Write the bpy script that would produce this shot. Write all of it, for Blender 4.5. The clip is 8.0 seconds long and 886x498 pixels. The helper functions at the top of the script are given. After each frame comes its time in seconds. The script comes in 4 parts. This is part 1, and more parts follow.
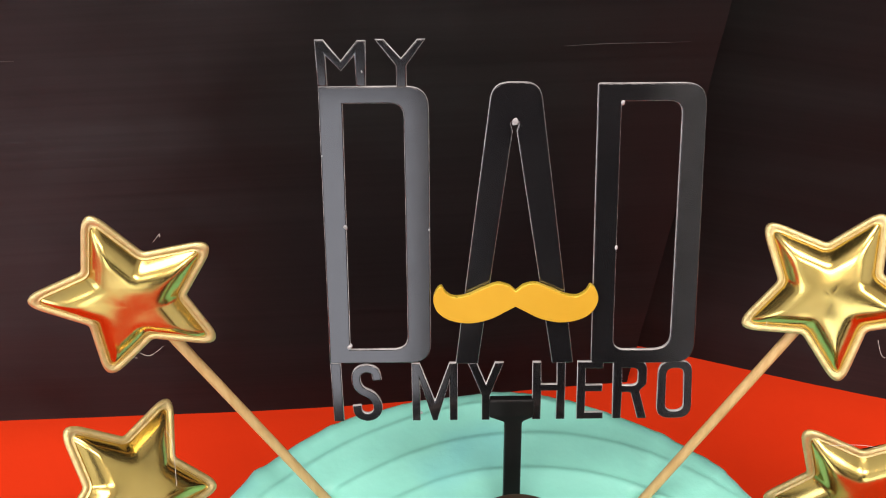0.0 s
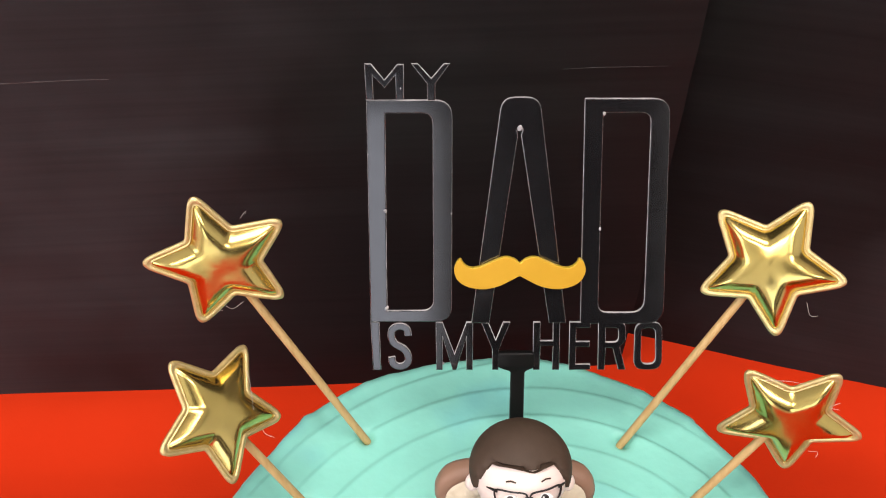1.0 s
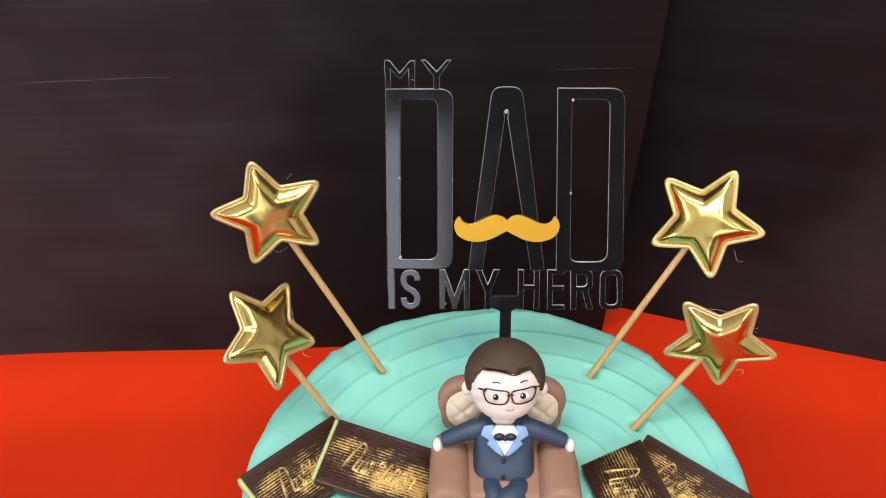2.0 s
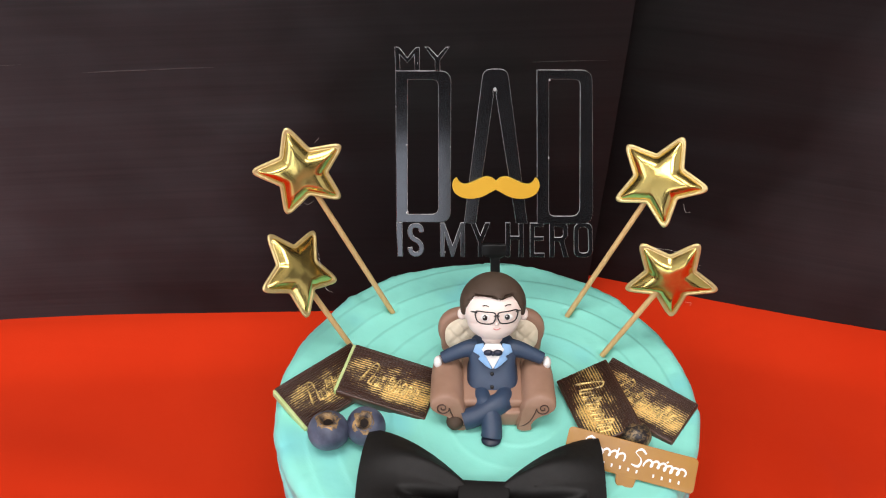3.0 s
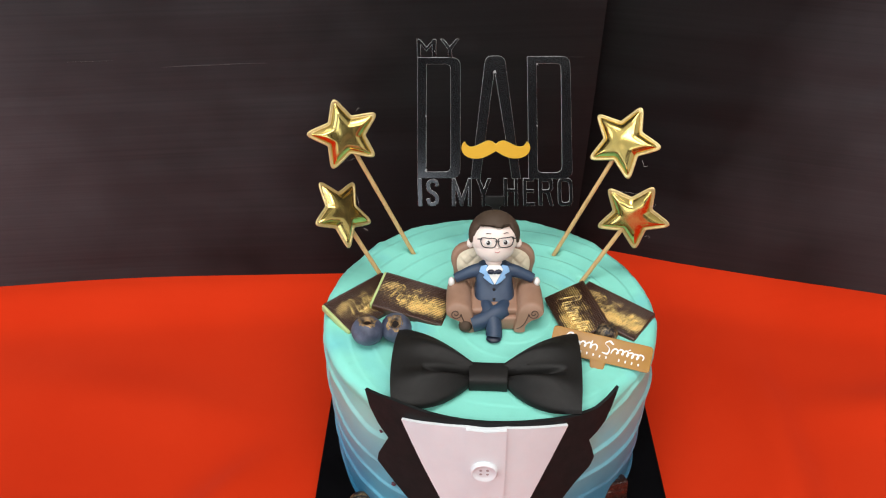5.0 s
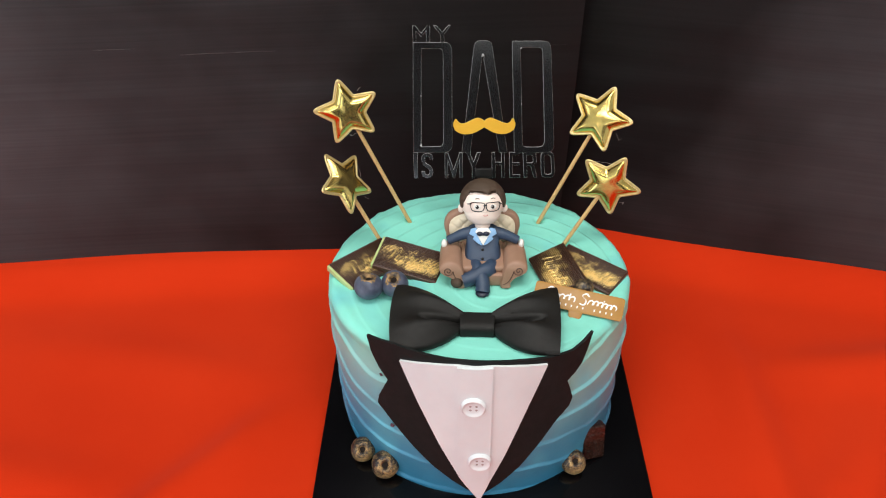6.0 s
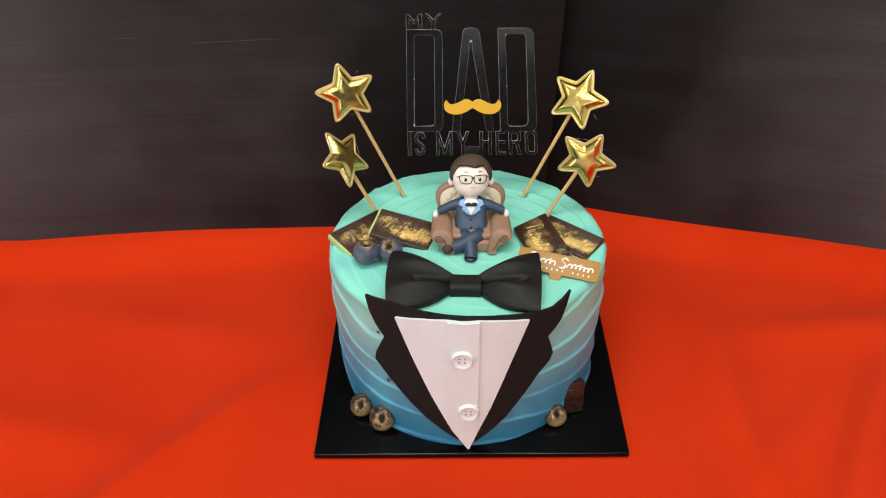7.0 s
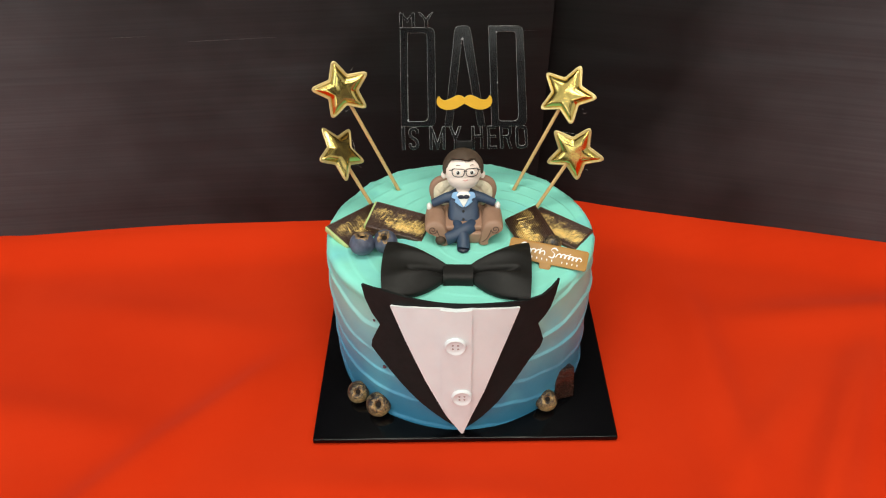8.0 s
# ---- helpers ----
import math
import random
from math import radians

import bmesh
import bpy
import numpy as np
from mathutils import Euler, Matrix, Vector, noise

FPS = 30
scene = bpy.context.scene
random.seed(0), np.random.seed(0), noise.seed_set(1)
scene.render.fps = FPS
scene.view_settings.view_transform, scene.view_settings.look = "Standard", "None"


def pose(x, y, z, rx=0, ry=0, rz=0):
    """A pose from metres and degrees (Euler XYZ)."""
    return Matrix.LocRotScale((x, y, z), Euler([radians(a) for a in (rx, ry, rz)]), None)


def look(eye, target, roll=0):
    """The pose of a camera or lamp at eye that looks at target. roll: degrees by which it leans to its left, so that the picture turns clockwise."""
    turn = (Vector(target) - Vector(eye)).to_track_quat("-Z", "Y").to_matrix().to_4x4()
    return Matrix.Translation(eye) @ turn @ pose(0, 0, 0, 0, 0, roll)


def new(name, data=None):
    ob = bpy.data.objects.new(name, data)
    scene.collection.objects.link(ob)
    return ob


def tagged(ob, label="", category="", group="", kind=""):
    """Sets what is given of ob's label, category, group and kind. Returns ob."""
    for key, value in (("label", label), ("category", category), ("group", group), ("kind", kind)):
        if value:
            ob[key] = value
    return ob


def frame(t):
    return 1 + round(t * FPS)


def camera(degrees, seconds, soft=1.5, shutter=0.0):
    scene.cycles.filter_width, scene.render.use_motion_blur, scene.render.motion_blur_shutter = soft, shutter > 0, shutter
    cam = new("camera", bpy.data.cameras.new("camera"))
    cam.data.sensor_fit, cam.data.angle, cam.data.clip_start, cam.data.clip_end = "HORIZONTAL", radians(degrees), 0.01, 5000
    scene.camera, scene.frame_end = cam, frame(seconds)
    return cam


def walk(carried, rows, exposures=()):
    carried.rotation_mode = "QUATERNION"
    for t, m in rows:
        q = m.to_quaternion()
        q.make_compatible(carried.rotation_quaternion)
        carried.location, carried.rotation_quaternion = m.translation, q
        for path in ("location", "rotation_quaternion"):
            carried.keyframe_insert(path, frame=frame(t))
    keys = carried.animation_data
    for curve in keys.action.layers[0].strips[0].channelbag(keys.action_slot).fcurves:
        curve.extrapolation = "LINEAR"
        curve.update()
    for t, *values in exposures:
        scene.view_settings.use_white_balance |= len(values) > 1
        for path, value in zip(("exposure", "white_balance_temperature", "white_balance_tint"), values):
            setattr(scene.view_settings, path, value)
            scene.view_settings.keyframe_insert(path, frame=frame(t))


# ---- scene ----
cam = camera(52.05, 8.0, 1.1)
PATH = [
    (0, (-0.01436, -0.09216, 0.3208), (-0.01234, 0.27823, -0.01507), -0.36),
    (0.5, (-0.0159, -0.11464, 0.33299), (-0.0177, 0.25993, 0.00179), -0.54),
    (1, (-0.01722, -0.14012, 0.34834), (-0.02081, 0.23794, 0.02114), -0.51),
    (1.5, (-0.01657, -0.17028, 0.36258), (-0.02243, 0.21131, 0.03954), -0.54),
    (3, (-0.01029, -0.27499, 0.39505), (-0.02227, 0.11796, 0.0861), -0.91),
    (3.5, (-0.01344, -0.3066, 0.40338), (-0.02307, 0.09014, 0.09922), -0.78),
    (4, (-0.01507, -0.33426, 0.41044), (-0.02535, 0.06512, 0.10979), -0.88),
    (4.5, (-0.01597, -0.36151, 0.41606), (-0.027, 0.04159, 0.12045), -0.98),
    (6, (-0.0117, -0.44689, 0.42828), (-0.02145, -0.03714, 0.14192), -1.10),
    (6.5, (-0.00925, -0.4739, 0.43505), (-0.01868, -0.06456, 0.14807), -1.18),
    (7, (-0.00787, -0.49614, 0.43971), (-0.01564, -0.08653, 0.15308), -1.13),
    (7.5, (-0.00728, -0.50907, 0.44447), (-0.01289, -0.10007, 0.1569), -1.12),
    (8, (-0.0065, -0.51423, 0.44727), (-0.01166, -0.10541, 0.15945), -1.23),
]
walk(cam, [(t, look(eye, target, roll)) for t, eye, target, roll in PATH], [(0.0, 0.03, 6950, 20.5), (1.5, -0.05, 6700, 20.5), (4.5, -0.16, 6420, 12.5), (6.5, -0.17, 6620, 8.5), (8.0, -0.19, 6900, 5.3)])

# ---------------------------------------------------------------- light
world = bpy.data.worlds.new("room_air")
scene.world = world
world.use_nodes = True
world.node_tree.nodes["Background"].inputs[0].default_value = (0.75, 0.82, 1.0, 1)
world.node_tree.nodes["Background"].inputs[1].default_value = 0.15


def area_lamp(name, place, target, sx, sy, watts, tint):
    data = bpy.data.lights.new(name, "AREA")
    data.shape, data.size, data.size_y, data.energy, data.color = "RECTANGLE", sx, sy, watts, tint
    ob = new(name, data)
    ob.matrix_world = look(place, target)
    return ob


WARM = (1.0, 0.96, 0.90)
area_lamp("ceiling_panel_light", (-0.1, -0.35, 1.86), (-0.1, -0.35, 0), 1.2, 0.6, 24, WARM)
# two more panels, unseen, added as fill on the cake's front
area_lamp("ceiling_panel_light", (-0.9, -2.0, 1.86), (-0.9, -2.0, 0), 1.2, 0.6, 37, WARM)
area_lamp("ceiling_panel_light", (0.9, -2.0, 1.86), (0.9, -2.0, 0), 1.2, 0.6, 37, WARM)
# cool fill from the left, in an added window out of view
area_lamp("west_fill_light", (-2.26, -1.3, 0.55), (0, -1.3, 0.55), 1.1, 1.2, 18, (0.78, 0.88, 1.0))
# added lamp that the first letter of the topper mirrors
area_lamp("topper_glint_light", (-0.53, -3.36, 0.115), (-0.53, 0, 0.115), 0.86, 1.25, 11, (0.80, 0.90, 1.0))

# ---------------------------------------------------------------- materials


def base_mat(name, colour, rough=0.5, metal=0.0, spec=0.5):
    m = bpy.data.materials.new(name)
    m.use_nodes = True
    b = m.node_tree.nodes["Principled BSDF"]
    b.inputs["Base Color"].default_value = colour if len(colour) == 4 else (*colour, 1)
    b.inputs["Roughness"].default_value = rough
    b.inputs["Metallic"].default_value = metal
    b.inputs["Specular IOR Level"].default_value = spec
    return m, m.node_tree, b


def coords(nt, scale=(1, 1, 1)):
    tc = nt.nodes.new("ShaderNodeTexCoord")
    mp = nt.nodes.new("ShaderNodeMapping")
    mp.inputs["Scale"].default_value = scale
    nt.links.new(tc.outputs["Object"], mp.inputs["Vector"])
    return mp.outputs["Vector"]


def noise_tex(nt, vec, scale, detail=4, rough=0.55):
    n = nt.nodes.new("ShaderNodeTexNoise")
    n.inputs["Scale"].default_value, n.inputs["Detail"].default_value, n.inputs["Roughness"].default_value = scale, detail, rough
    nt.links.new(vec, n.inputs["Vector"])
    return n.outputs["Fac"]


def ramp(nt, fac, stops):
    r = nt.nodes.new("ShaderNodeValToRGB")
    el = r.color_ramp.elements
    while len(el) < len(stops):
        el.new(0.5)
    for e, (p, c) in zip(el, stops):
        e.position, e.color = p, c if len(c) == 4 else (*c, 1)
    nt.links.new(fac, r.inputs["Fac"])
    return r.outputs["Color"]


def grey(v):
    return (v, v, v, 1)


def bump(nt, fac, b, strength, dist):
    n = nt.nodes.new("ShaderNodeBump")
    n.inputs["Strength"].default_value, n.inputs["Distance"].default_value = strength, dist
    nt.links.new(fac, n.inputs["Height"])
    nt.links.new(n.outputs["Normal"], b.inputs["Normal"])
    return n


def mottled(name, c1, c2, scale, rough=(0.4, 0.6), bump_by=0.0, bump_scale=None, dist=0.0004, stretch=(1, 1, 1), metal=0.0, spec=0.5):
    m, nt, b = base_mat(name, c1, rough[0], metal, spec)
    vec = coords(nt, stretch)
    f = noise_tex(nt, vec, scale)
    nt.links.new(ramp(nt, f, [(0.3, c1), (0.7, c2)]), b.inputs["Base Color"])
    f2 = noise_tex(nt, vec, scale * 4.3)
    nt.links.new(ramp(nt, f2, [(0.3, grey(rough[0])), (0.7, grey(rough[1]))]), b.inputs["Roughness"])
    if bump_by:
        bump(nt, noise_tex(nt, vec, bump_scale or scale * 8), b, bump_by, dist)
    return m


def mix_rgb(nt, fac, a, b):
    n = nt.nodes.new("ShaderNodeMix")
    n.data_type = "RGBA"
    if isinstance(fac, float):
        n.inputs["Factor"].default_value = fac
    else:
        nt.links.new(fac, n.inputs["Factor"])
    for v, s in ((a, n.inputs["A"]), (b, n.inputs["B"])):
        if isinstance(v, tuple):
            s.default_value = v
        else:
            nt.links.new(v, s)
    return n.outputs["Result"]


def math_node(nt, op, a, b=0.5):
    n = nt.nodes.new("ShaderNodeMath")
    n.operation = op
    for v, s in ((a, n.inputs[0]), (b, n.inputs[1])):
        if isinstance(v, (int, float)):
            s.default_value = v
        else:
            nt.links.new(v, s)
    return n.outputs[0]


def cloth_mat():
    m, nt, b = base_mat("red_cloth", (0.6, 0.02, 0.004), 0.85, 0, 0.06)
    vec = coords(nt)
    f = noise_tex(nt, vec, 6)
    nt.links.new(ramp(nt, f, [(0.3, (0.50, 0.0235, 0.003)), (0.7, (0.56, 0.031, 0.005))]), b.inputs["Base Color"])
    bump(nt, noise_tex(nt, vec, 900, 2), b, 0.25, 0.0003)
    b.inputs["Sheen Weight"].default_value = 0.03
    return m


def vinyl_mat(dark_at, lit_at):
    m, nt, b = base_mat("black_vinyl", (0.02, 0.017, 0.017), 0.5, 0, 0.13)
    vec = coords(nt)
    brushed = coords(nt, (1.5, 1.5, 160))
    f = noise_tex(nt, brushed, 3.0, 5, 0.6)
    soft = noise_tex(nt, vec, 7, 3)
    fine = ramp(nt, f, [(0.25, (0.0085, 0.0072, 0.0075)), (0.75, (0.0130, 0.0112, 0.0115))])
    # the sheet's brighter lit end and shaded end are painted in, broken by noise
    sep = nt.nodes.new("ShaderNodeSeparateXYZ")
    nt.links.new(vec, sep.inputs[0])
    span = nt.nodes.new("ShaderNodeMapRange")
    span.inputs["From Min"].default_value, span.inputs["From Max"].default_value = dark_at, lit_at
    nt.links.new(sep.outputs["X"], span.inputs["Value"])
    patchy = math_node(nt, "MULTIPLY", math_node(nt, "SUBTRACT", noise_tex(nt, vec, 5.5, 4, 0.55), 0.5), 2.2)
    sheen = math_node(nt, "ADD", math_node(nt, "MULTIPLY", span.outputs["Result"], 0.75), math_node(nt, "MULTIPLY", patchy, 0.55))
    sheen = ramp(nt, sheen, [(0.1, grey(0)), (0.9, grey(1))])
    paler = ramp(nt, f, [(0.2, (0.052, 0.047, 0.051)), (0.8, (0.074, 0.068, 0.073))])
    nt.links.new(mix_rgb(nt, sheen, fine, paler), b.inputs["Base Color"])
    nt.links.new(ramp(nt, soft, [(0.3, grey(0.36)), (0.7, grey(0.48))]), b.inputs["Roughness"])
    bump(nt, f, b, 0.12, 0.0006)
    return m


def frosting_mat():
    """Buttercream sprayed from teal at the top to blue at the foot."""
    m, nt, b = base_mat("ombre_buttercream", (0.2, 0.65, 0.55), 0.42, 0, 0.4)
    vec = coords(nt)
    sep = nt.nodes.new("ShaderNodeSeparateXYZ")
    nt.links.new(vec, sep.inputs[0])
    n1 = noise_tex(nt, vec, 18, 3)
    h = math_node(nt, "DIVIDE", sep.outputs["Z"], 0.109)
    h = math_node(nt, "ADD", h, math_node(nt, "MULTIPLY", math_node(nt, "SUBTRACT", n1, 0.5), 0.28))
    side = ramp(nt, h, [(0.05, (0.030, 0.185, 0.32)), (0.34, (0.065, 0.27, 0.41)), (0.55, (0.16, 0.41, 0.48)), (0.78, (0.28, 0.59, 0.55)), (0.97, (0.24, 0.70, 0.59))])
    n2 = noise_tex(nt, vec, 26, 2)
    tint = ramp(nt, n2, [(0.56, grey(0.0)), (0.74, grey(0.45))])
    nt.links.new(mix_rgb(nt, tint, side, (0.12, 0.48, 0.60, 1)), b.inputs["Base Color"])
    fine = math_node(nt, "ADD", noise_tex(nt, vec, 420, 3), noise_tex(nt, coords(nt, (1, 1, 5)), 90, 4, 0.65))
    bump(nt, fine, b, 0.13, 0.0005)
    b.inputs["Subsurface Weight"].default_value = 0.08
    b.inputs["Subsurface Radius"].default_value = (0.004, 0.006, 0.006)
    return m


def gold_dust_mat(name, under, scale, lo, hi, stripes=0.0, gold=(0.95, 0.70, 0.26, 1), metal=0.85, rough=0.4):
    """A dark sweet or fruit brushed with gold lustre dust."""
    m, nt, b = base_mat(name, under, rough)
    vec = coords(nt)
    patch = noise_tex(nt, vec, scale, 2)
    grain = noise_tex(nt, coords(nt, (0.45, 3, 1)), scale * 9, 4, 0.7)
    crumbs = noise_tex(nt, vec, scale * 17, 2, 0.8)
    f = math_node(nt, "ADD", math_node(nt, "MULTIPLY", patch, 0.54), math_node(nt, "ADD", math_node(nt, "MULTIPLY", grain, 0.18), math_node(nt, "MULTIPLY", crumbs, 0.28)))
    if stripes:
        w = nt.nodes.new("ShaderNodeTexWave")
        w.inputs["Scale"].default_value, w.inputs["Distortion"].default_value = stripes, 0.5
        w.bands_direction = "Y"
        nt.links.new(vec, w.inputs["Vector"])
        f = math_node(nt, "ADD", f, math_node(nt, "MULTIPLY", math_node(nt, "SUBTRACT", w.outputs["Fac"], 0.5), 0.10))
        bump(nt, math_node(nt, "ADD", w.outputs["Fac"], math_node(nt, "MULTIPLY", crumbs, 2.4)), b, 0.6, 0.0004)
        # the brush missed the long borders
        sep = nt.nodes.new("ShaderNodeSeparateXYZ")
        nt.links.new(vec, sep.inputs[0])
        edge = math_node(nt, "POWER", math_node(nt, "MULTIPLY", math_node(nt, "ABSOLUTE", math_node(nt, "ADD", sep.outputs["Y"], 0.0015)), 90.0), 3.0)
        f = math_node(nt, "SUBTRACT", f, math_node(nt, "MULTIPLY", edge, 0.30))
        ends = math_node(nt, "POWER", math_node(nt, "MULTIPLY", math_node(nt, "ABSOLUTE", sep.outputs["X"]), 52.0), 5.0)
        f = math_node(nt, "SUBTRACT", f, math_node(nt, "MULTIPLY", ends, 0.09))
    mask = ramp(nt, f, [(lo, grey(0)), (hi, grey(1))])
    nt.links.new(mix_rgb(nt, mask, under, gold), b.inputs["Base Color"])
    nt.links.new(math_node(nt, "MULTIPLY", mask, metal), b.inputs["Metallic"])
    return m


def foil_mat():
    m, nt, b = base_mat("gold_foil", (0.83, 0.62, 0.23), 0.2, 1.0)
    vec = coords(nt)
    nt.links.new(ramp(nt, noise_tex(nt, vec, 60), [(0.3, (0.66, 0.49, 0.14)), (0.7, (0.73, 0.56, 0.19))]), b.inputs["Base Color"])
    bump(nt, noise_tex(nt, vec, 90, 2), b, 0.10, 0.001)
    return m


def foil_edge_mat():
    return mottled("gold_foil_seam", (0.60, 0.47, 0.20, 1), (0.72, 0.58, 0.28, 1), 500, (0.34, 0.46), 0.4, 1500, 0.0003, metal=0.7)


RED = cloth_mat()
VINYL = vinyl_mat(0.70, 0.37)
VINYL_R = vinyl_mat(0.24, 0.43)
FROST = frosting_mat()
FOIL, SEAM = foil_mat(), foil_edge_mat()
BOARD = mottled("black_board_foil", (0.0012, 0.0012, 0.0016, 1), (0.0025, 0.0025, 0.0032, 1), 30, (0.05, 0.12), 0.03, 300, 0.0003, spec=0.22)
ACRYL = mottled("black_acrylic", (0.006, 0.006, 0.007, 1), (0.010, 0.010, 0.011, 1), 40, (0.09, 0.13), spec=0.45)
ACRYL.node_tree.nodes["Principled BSDF"].inputs["IOR"].default_value = 1.72
# pale grey paints the light caught along the black acrylic's cut edges
ACRYL_EDGE = mottled("glint_acrylic_edge", (0.26, 0.26, 0.265, 1), (0.58, 0.58, 0.58, 1), 240, (0.4, 0.5))
GOLD_CARD = mottled("gold_mirror_card", (0.63, 0.345, 0.016, 1), (0.68, 0.385, 0.025, 1), 60, (0.48, 0.56), metal=0.25)
GOLD_RIM = mottled("gold_cut_rim", (0.86, 0.60, 0.05, 1), (0.95, 0.70, 0.10, 1), 60, (0.25, 0.35), metal=0.4)
STEM = mottled("black_plastic", (0.004, 0.004, 0.004, 1), (0.007, 0.007, 0.007, 1), 60, (0.35, 0.45), spec=0.3)
TAN_CARD = mottled("tan_gold_card", (0.33, 0.155, 0.020, 1), (0.365, 0.18, 0.027, 1), 80, (0.35, 0.5), 0.08, 800, 0.0002)
WHITE_INK = mottled("white_ink", (0.8, 0.8, 0.78, 1), (0.86, 0.85, 0.83, 1), 200, (0.5, 0.6))
FELT = mottled("black_fondant", (0.0065, 0.0061, 0.0056, 1), (0.009, 0.0085, 0.0078, 1), 90, (0.54, 0.64), 0.2, 900, 0.0003, spec=0.27)
JACKET = mottled("black_brown_fondant", (0.0095, 0.0115, 0.0115, 1), (0.013, 0.015, 0.0150, 1), 45, (0.55, 0.7), 0.15, 700, 0.0004, spec=0.12)
SHIRT = mottled("white_fondant", (0.65, 0.695, 0.72, 1), (0.70, 0.74, 0.76, 1), 50, (0.5, 0.65), 0.1, 600, 0.0003)
BAMBOO = mottled("bamboo", (0.55, 0.34, 0.13, 1), (0.66, 0.45, 0.20, 1), 120, (0.45, 0.6), 0.2, 800, 0.0003, (6, 6, 0.4))
CHOC = gold_dust_mat("gold_dusted_chocolate", (0.048, 0.021, 0.013, 1), 75, 0.455, 0.545, 290, rough=0.34, gold=(0.92, 0.66, 0.25, 1), metal=0.62)
CHOC_PLAIN = mottled("dark_chocolate", (0.05, 0.020, 0.011, 1), (0.075, 0.032, 0.018, 1), 120, (0.3, 0.45), 0.1, 900, 0.0002)
MILK_CHOC = mottled("milk_chocolate", (0.022, 0.0085, 0.006, 1), (0.036, 0.014, 0.009, 1), 90, (0.2, 0.32), 0.1, 500, 0.0003)
MINT = mottled("mint_cream", (0.40, 0.52, 0.20, 1), (0.50, 0.60, 0.28, 1), 150, (0.5, 0.6))
EMBOSS = gold_dust_mat("gold_dusted_relief", (0.05, 0.023, 0.012, 1), 220, 0.44, 0.56, metal=0.6)
BERRY = mottled("blueberry_bloom", (0.022, 0.026, 0.055, 1), (0.105, 0.125, 0.18, 1), 110, (0.45, 0.6), 0.45, 130, 0.0009)
BERRY_SKIN = mottled("torn_berry_skin", (0.06, 0.012, 0.025, 1), (0.11, 0.03, 0.05, 1), 300, (0.45, 0.6))
BERRY_CROWN = gold_dust_mat("gold_dusted_crown", (0.02, 0.016, 0.018, 1), 240, 0.42, 0.58, gold=(0.48, 0.30, 0.12, 1), metal=0.4, rough=0.55)
BERRY_PIT = mottled("dark_berry_pit", (0.010, 0.007, 0.006, 1), (0.022, 0.014, 0.010, 1), 300, (0.7, 0.85), 0.3, 1200, 0.0003, spec=0.2)
BERRY_GOLD = gold_dust_mat("gold_dusted_blueberry", (0.012, 0.010, 0.012, 1), 42, 0.44, 0.60, gold=(0.52, 0.36, 0.16, 1), metal=0.5, rough=0.4)
SOFA = mottled("brown_resin", (0.285, 0.163, 0.108, 1), (0.325, 0.19, 0.128, 1), 120, (0.45, 0.55), 0.06, 700, 0.0002)
SOFA_LINE = mottled("dark_brown_resin_line", (0.05, 0.02, 0.014, 1), (0.07, 0.03, 0.02, 1), 200, (0.5, 0.6))
CREAM = mottled("cream_resin", (0.68, 0.59, 0.43, 1), (0.76, 0.68, 0.52, 1), 160, (0.45, 0.55), 0.08, 700, 0.0002)
SKIN = mottled("pale_resin", (0.88, 0.74, 0.66, 1), (0.90, 0.78, 0.71, 1), 90, (0.4, 0.5))
HAIR = mottled("brown_hair_resin", (0.060, 0.040, 0.027, 1), (0.075, 0.050, 0.035, 1), 150, (0.6, 0.7), spec=0.25)
NAVY = mottled("navy_resin", (0.022, 0.042, 0.083, 1), (0.030, 0.055, 0.102, 1), 130, (0.45, 0.58), 0.06, 800, 0.0002)
DARKNAVY = mottled("dark_navy_resin", (0.008, 0.011, 0.028, 1), (0.012, 0.016, 0.036, 1), 130, (0.4, 0.5))
LIGHTBLUE = mottled("light_blue_resin", (0.18, 0.36, 0.62, 1), (0.25, 0.44, 0.68, 1), 130, (0.45, 0.55))
WHITE_RESIN = mottled("white_resin", (0.76, 0.74, 0.70, 1), (0.82, 0.80, 0.77, 1), 130, (0.45, 0.55))
BLACK_RESIN = mottled("black_resin", (0.010, 0.009, 0.009, 1), (0.016, 0.014, 0.013, 1), 130, (0.3, 0.4))
PINK = mottled("pink_resin", (0.62, 0.22, 0.20, 1), (0.66, 0.26, 0.23, 1), 130, (0.45, 0.55))
FIBRE = mottled("white_fibre", (0.6, 0.58, 0.52, 1), (0.75, 0.72, 0.66, 1), 400, (0.5, 0.6))
PLASTER = mottled("room_paint", (0.66, 0.69, 0.71, 1), (0.71, 0.74, 0.76, 1), 3, (0.7, 0.85), 0.1, 200, 0.0005)
CEIL = mottled("ceiling_paint", (0.76, 0.76, 0.74, 1), (0.80, 0.80, 0.78, 1), 3, (0.8, 0.9))
FLOOR = mottled("grey_floor", (0.55, 0.55, 0.54, 1), (0.62, 0.62, 0.61, 1), 5, (0.4, 0.6))
DOOR = mottled("dark_door", (0.012, 0.009, 0.008, 1), (0.02, 0.015, 0.012, 1), 9, (0.45, 0.6), stretch=(6, 6, 1), spec=0.12)
TABLE = mottled("table_wood", (0.22, 0.14, 0.08, 1), (0.30, 0.20, 0.12, 1), 12, (0.4, 0.6), stretch=(1, 6, 6))

# ---------------------------------------------------------------- mesh tools (all in centimetres)
CM = 0.01


def thing(name, x=0, y=0, z=0, label="", category="", group="", kind="", turn=None):
    """An Empty at a thing's base; its parts hang under it."""
    ob = new(name)
    ob.empty_display_size = 0.01
    ob.matrix_world = Matrix.Translation((x * CM, y * CM, z * CM)) @ (turn.to_4x4() if turn else Matrix())
